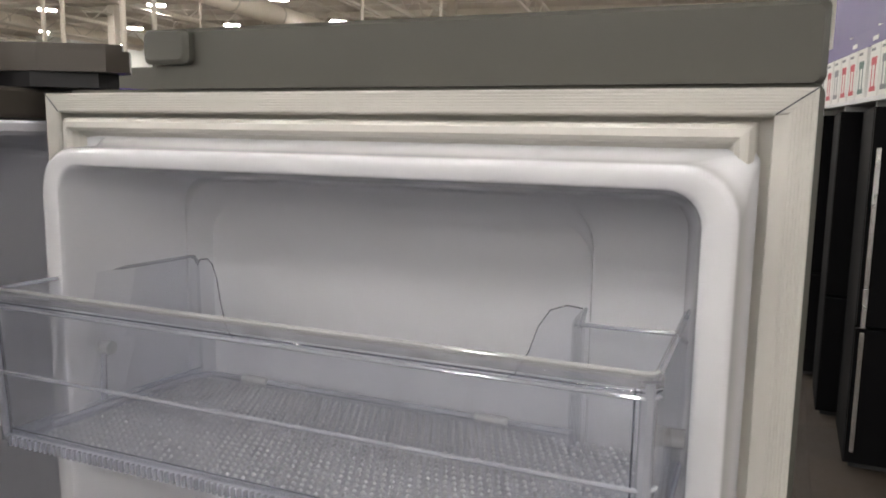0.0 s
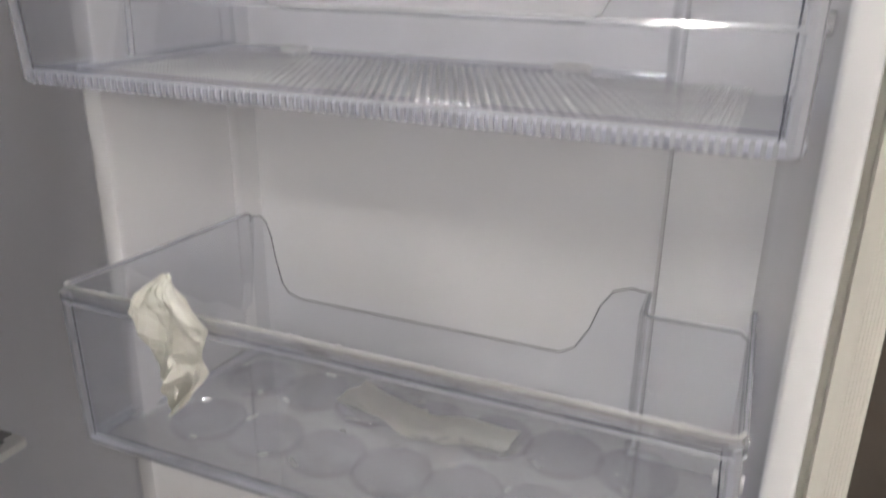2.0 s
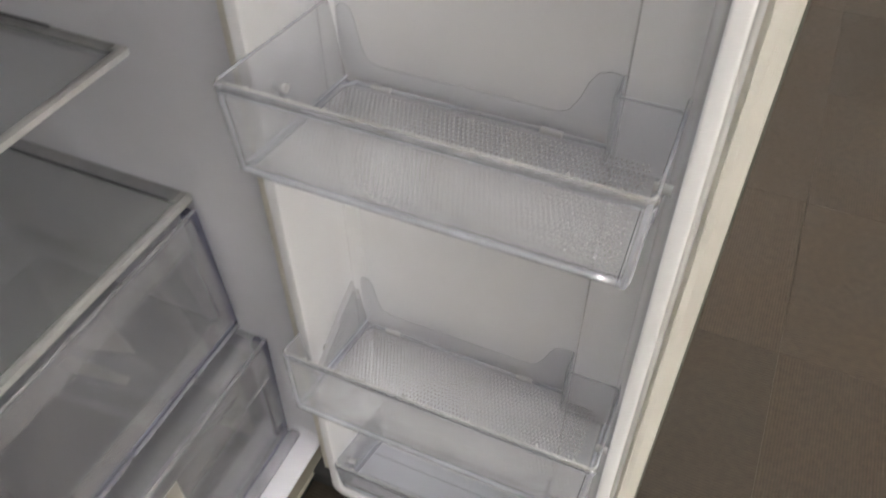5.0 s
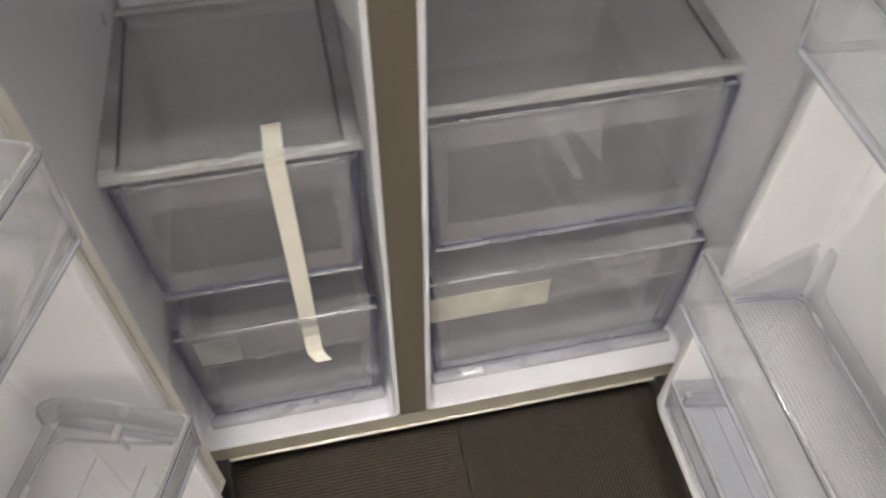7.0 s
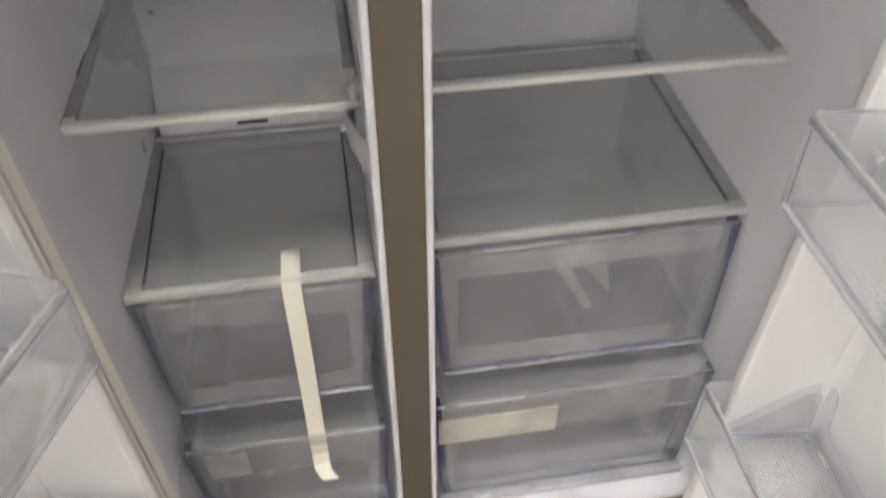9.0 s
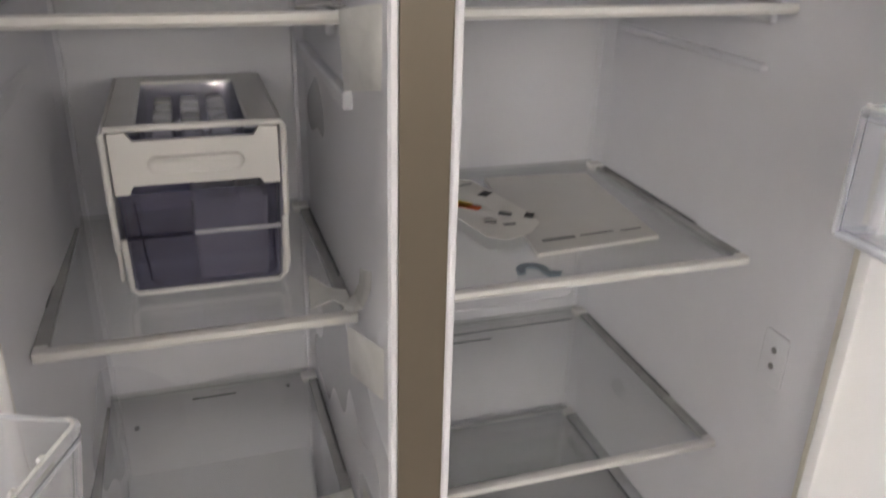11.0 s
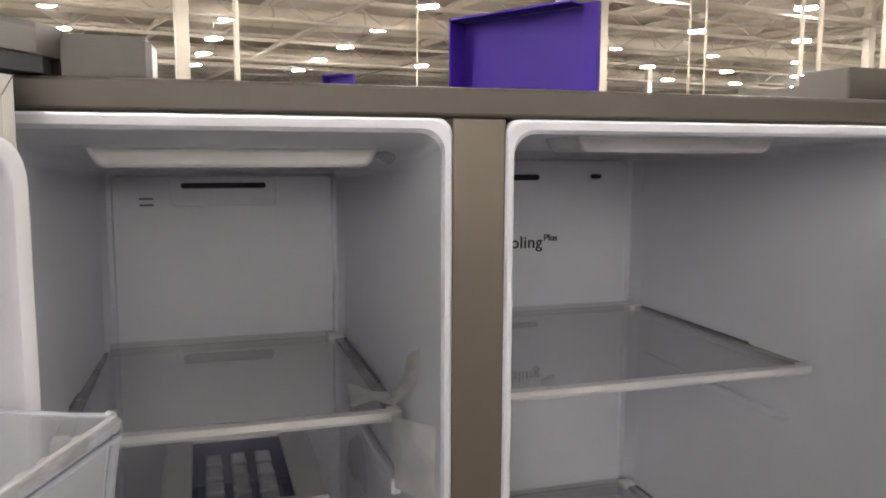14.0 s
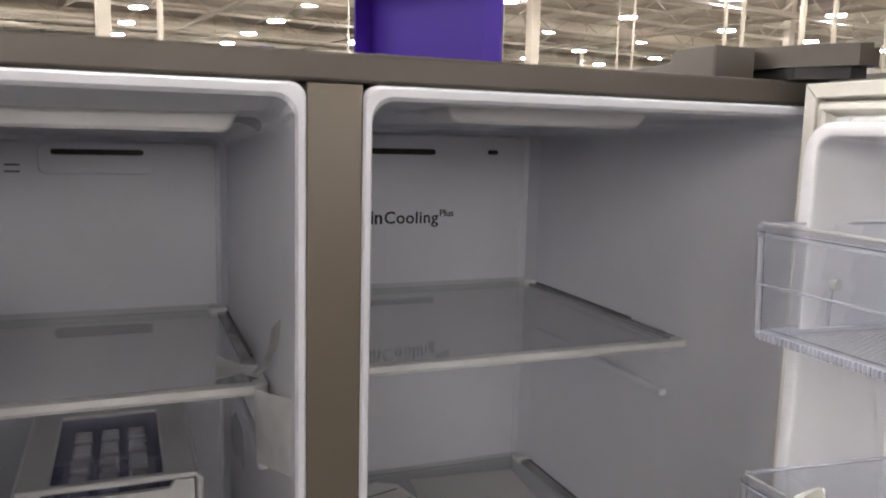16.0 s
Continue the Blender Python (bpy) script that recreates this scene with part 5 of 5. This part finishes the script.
def tissue():
    """A crumpled sheet thrown over the bin's rim, wide at the top and pointed below, with a short tail inside."""
    left = [(1.398, -0.159), (1.392, -0.153), (1.381, -0.151), (1.368, -0.160), (1.354, -0.167), (1.342, -0.174), (1.331, -0.181)]
    right = [(1.398, -0.165), (1.392, -0.178), (1.381, -0.205), (1.368, -0.202), (1.354, -0.203), (1.342, -0.196), (1.331, -0.185)]

    def edge(pts, f):
        g = f * (len(pts) - 1)
        k = min(int(g), len(pts) - 2)
        return [a + (g - k) * (b - a) for a, b in zip(pts[k], pts[k + 1])]

    bm = bmesh.new()
    rows = []
    for i in range(22):
        f = i / 21
        (z0, ya), (z1, yb) = edge(left, f), edge(right, f)
        over = 0.016 * max(0.0, (z0 - 1.380) / 0.018) ** 1.4
        row = []
        for k in range(15):
            g = k / 14
            fold = 0.010 * abs(math.sin(4.6 * g + 3.2 * f + 0.4)) + 0.016 * abs(noise.noise((g * 3.0 + f, f * 3.2, 2.0))) + 0.010 * abs(noise.noise((g * 6.0, f * 7.0 - g * 3.0, 7.0)))
            fold *= 0.35 + min(f, 0.8)
            row.append((0.3165 + over - fold, ya + g * (yb - ya) + 0.0012 * noise.noise((f * 20, g, 3.0)), z0 + 0.002 * noise.noise((g * 6, f * 6, 5.0))))
        rows.append(row)
    sweep(bm, rows)
    tail = []
    for i in range(6):
        f = i / 5
        tail.append([(0.327 + 0.004 * noise.noise((f * 5, g, 1.0)), -0.152 - 0.017 * g + 0.003 * f, 1.345 - 0.017 * f + 0.004 * noise.noise((f * 4, g * 7, 8.0))) for g in (k / 5 for k in range(6))])
    sweep(bm, tail)
    bmesh.ops.solidify(bm, geom=list(bm.faces), thickness=0.0007)
    return tagged(part("tissue", bm, TISSUE), "crumpled white tissue over the rim of the egg bin", "tissue")


tissue()
crumpled("paper_scrap", [(0.454, -0.207, 1.268), (0.448, -0.230, 1.266), (0.438, -0.258, 1.267), (0.434, -0.272, 1.266), (0.440, -0.300, 1.267), (0.438, -0.336, 1.269)], 0.030, 9, TISSUE, "torn white paper strip lying in the egg bin", "paper", amp=0.0025, hint=(0, 0, 1))


def film_sheet(x0, x1, y0, y1, z, seed, label):
    """A thin clear protective film, wrinkled, lying on a drawer top."""
    bm = bmesh.new()
    nx, ny = 40, 10
    rows = []
    for j in range(ny):
        row = []
        for i in range(nx):
            x, y = x0 + (x1 - x0) * i / (nx - 1), y0 + (y1 - y0) * j / (ny - 1)
            h = 0.0018 + 0.0022 * abs(noise.noise((x * 45 + seed, y * 60, seed))) + 0.0016 * abs(noise.noise((x * 120 + y * 90, seed, 2.0)))
            row.append((x + 0.004 * noise.noise((y * 40, seed, i * 0.01)), y, z + h))
        rows.append(row)
    sweep(bm, rows)
    return tagged(part("protective_film", bm, FILM, smooth=True), label, "film", "protective film")


film_sheet(0.040, 0.330, 0.066, 0.122, 0.3585, 3.0, "crinkled clear protective film on the lower crisper drawer")
film_sheet(-0.330, -0.085, 0.062, 0.118, 0.3355, 7.0, "crinkled clear protective film on the lower freezer drawer")



def hanging_film():
    """A loose strip of clear film along the foot of the egg bin."""
    rows = []
    for i in range(60):
        f = i / 59
        y = -0.05 - (0.175 + 0.225 * f)
        sag = 0.022 * math.sin(math.pi * f) ** 0.6 * (0.75 + 0.5 * noise.noise((i * 0.21, 3.0, 1.0)))
        row = []
        for k in range(6):
            g = k / 5
            x = 0.3318 + 0.010 * g + 0.0070 * g * noise.noise((i * 0.45, g * 2.0, 5.0))
            row.append((x, y + 0.002 * noise.noise((i * 0.4, g, 9.0)), 1.2580 - 0.0006 - sag * g))
        rows.append(row)
    return tagged(part("protective_film", sweep(bmesh.new(), rows), LOOSEFILM, smooth=True), "loose clear protective film hanging under the egg bin", "film", "protective film")


hanging_film()

# packing tape on the freezer shelves by the centre post
def shelf_tape(z, k):
    """Three stuck ends of one packing tape: on the glass, up the wall and down the wall."""
    t = thing("packing_tape", "milky packing tape stuck to a freezer shelf and wall", "tape", "packing tape")
    part("tape_end", prism(bmesh.new(), [(-0.106, 0.172), (-0.108, 0.116), (-0.054, 0.114), (-0.053, 0.180), (-0.082, 0.176)] if k == 2 else [(-0.088, 0.222), (-0.098, 0.142), (-0.072, 0.156), (-0.054, 0.126), (-0.054, 0.176), (-0.070, 0.184)], xyz, z + 0.0042, z + 0.005), TAPECLEAR, t)
    up = bmesh.new()
    rows = [[(-0.0515, 0.062, z + 0.078), (-0.0515, 0.110 + 0.004 * k, z + 0.058)], [(-0.0535, 0.060, z + 0.058), (-0.0525, 0.116, z + 0.042)], [(-0.0600, 0.066, z + 0.038), (-0.0560, 0.124, z + 0.026)], [(-0.0640, 0.110, z + 0.012), (-0.0660, 0.136, z + 0.008)]]
    sweep(up, rows)
    bmesh.ops.solidify(up, geom=list(up.faces), thickness=0.0006)
    part("tape_end", up, TAPECLEAR, t)
    dn = bmesh.new()
    sweep(dn, [[(-0.0700, 0.094, z + 0.008), (-0.0516, 0.016, z + 0.022)], [(-0.0690, 0.095, z - 0.020), (-0.0518, 0.016, z - 0.008)], [(-0.0670, 0.094, z - 0.061 + 0.012 * k), (-0.0520, 0.018, z - 0.044 + 0.010 * k)]])
    bmesh.ops.solidify(dn, geom=list(dn.faces), thickness=0.0006)
    part("tape_end", dn, TAPECLEAR, t)


for k, z in enumerate((1.429, 1.130, 0.856)):
    shelf_tape(z, k)


def paper_sheet(name, pts, z, thick, mat, label, category):
    return tagged(part(name, prism(bmesh.new(), pts, xyz, z, z + thick), mat), label, category)


booklet = paper_sheet("booklet", [(0.194, 0.225), (0.373, 0.240), (0.400, 0.500), (0.232, 0.515)], 1.1224, 0.005, BOOKLET, "white instruction booklet lying on a fridge shelf", "booklet")
for k, (a, b, c, d) in enumerate(((0.215, 0.258, 0.262, 0.261), (0.33, 0.264, 0.362, 0.267), (0.27, 0.262, 0.32, 0.266))):
    part("print_bar", ribbon(bmesh.new(), [(a, b, 1.1292), (c, d, 1.1292)], 0.008 if k == 0 else 0.004, 0.0005, (0.05, 1, 0)), PRINTGREY, booklet)


def energy_card():
    pts = [(0.125, 0.40), (0.150, 0.505), (0.175, 0.518), (0.205, 0.500), (0.240, 0.340), (0.236, 0.315), (0.212, 0.285), (0.172, 0.268), (0.150, 0.285)]
    t = tagged(part("hang_tag", prism(bmesh.new(), pts, xyz, 1.1295, 1.1302), PAPER), "white rounded paper hang tag with coloured arrows, on the shelf", "paper tag")
    z = 1.1306
    for mat, a, b, w in ((PRINTYELLOW, (0.140, 0.425), (0.165, 0.395), 0.020), (PRINTRED, (0.150, 0.405), (0.176, 0.382), 0.015), (PRINT, (0.196, 0.430), (0.212, 0.445), 0.014), (PRINT, (0.228, 0.335), (0.238, 0.35), 0.012), (PRINTGREY, (0.195, 0.36), (0.21, 0.35), 0.012), (PRINTGREY, (0.165, 0.335), (0.18, 0.33), 0.010), (PRINTGREY, (0.185, 0.318), (0.203, 0.318), 0.008), (PRINTGREY, (0.15, 0.47), (0.2, 0.485), 0.004)):
        part("print_mark", ribbon(bmesh.new(), [(*a, z), (*b, z)], w, 0.0004, (b[1] - a[1], a[0] - b[0], 0)), mat, t)
    return t


energy_card()


def wrench():
    c = (0.172, 0.190)
    bm = bmesh.new()
    arc = [(c[0] + 0.020 * math.cos(w), c[1] + 0.020 * math.sin(w)) for w in (radians(200 - 22 * k) for k in range(11))]
    arc2 = [(c[0] + 0.010 * math.cos(w), c[1] + 0.008 * math.sin(w)) for w in (radians(200 - 22 * k) for k in range(11))]
    prism(bm, arc + [(0.205, 0.178), (0.198, 0.170), (0.186, 0.172)] + arc2[::-1], xyz, 1.1224, 1.1250)
    return tagged(part("spanner", bm, WRENCH), "small grey steel spanner lying on the glass shelf", "tool")


wrench()


# ---- carpet tiles near the refrigerator ----
bm = boxed(-0.2497, 0.2497, -0.2497, 0.2497, -0.0055, 0.0, 0.0006, seg=1)
tile_mesh = bpy.data.meshes.new("carpet_tile")
bm.to_mesh(tile_mesh)
bm.free()
tile_mesh.materials.append(CARPET)
for i in range(-4, 15):
    for j in range(-6, 3):
        ob = new("carpet_tile", tile_mesh)
        ob.parent = hall_floor
        ob.matrix_world = pose(0.30 + 0.5 * i, 0.02 + 0.5 * j, 0, 0, 0, 90 * ((i + j) % 2) + 180 * ((i * j) % 2))
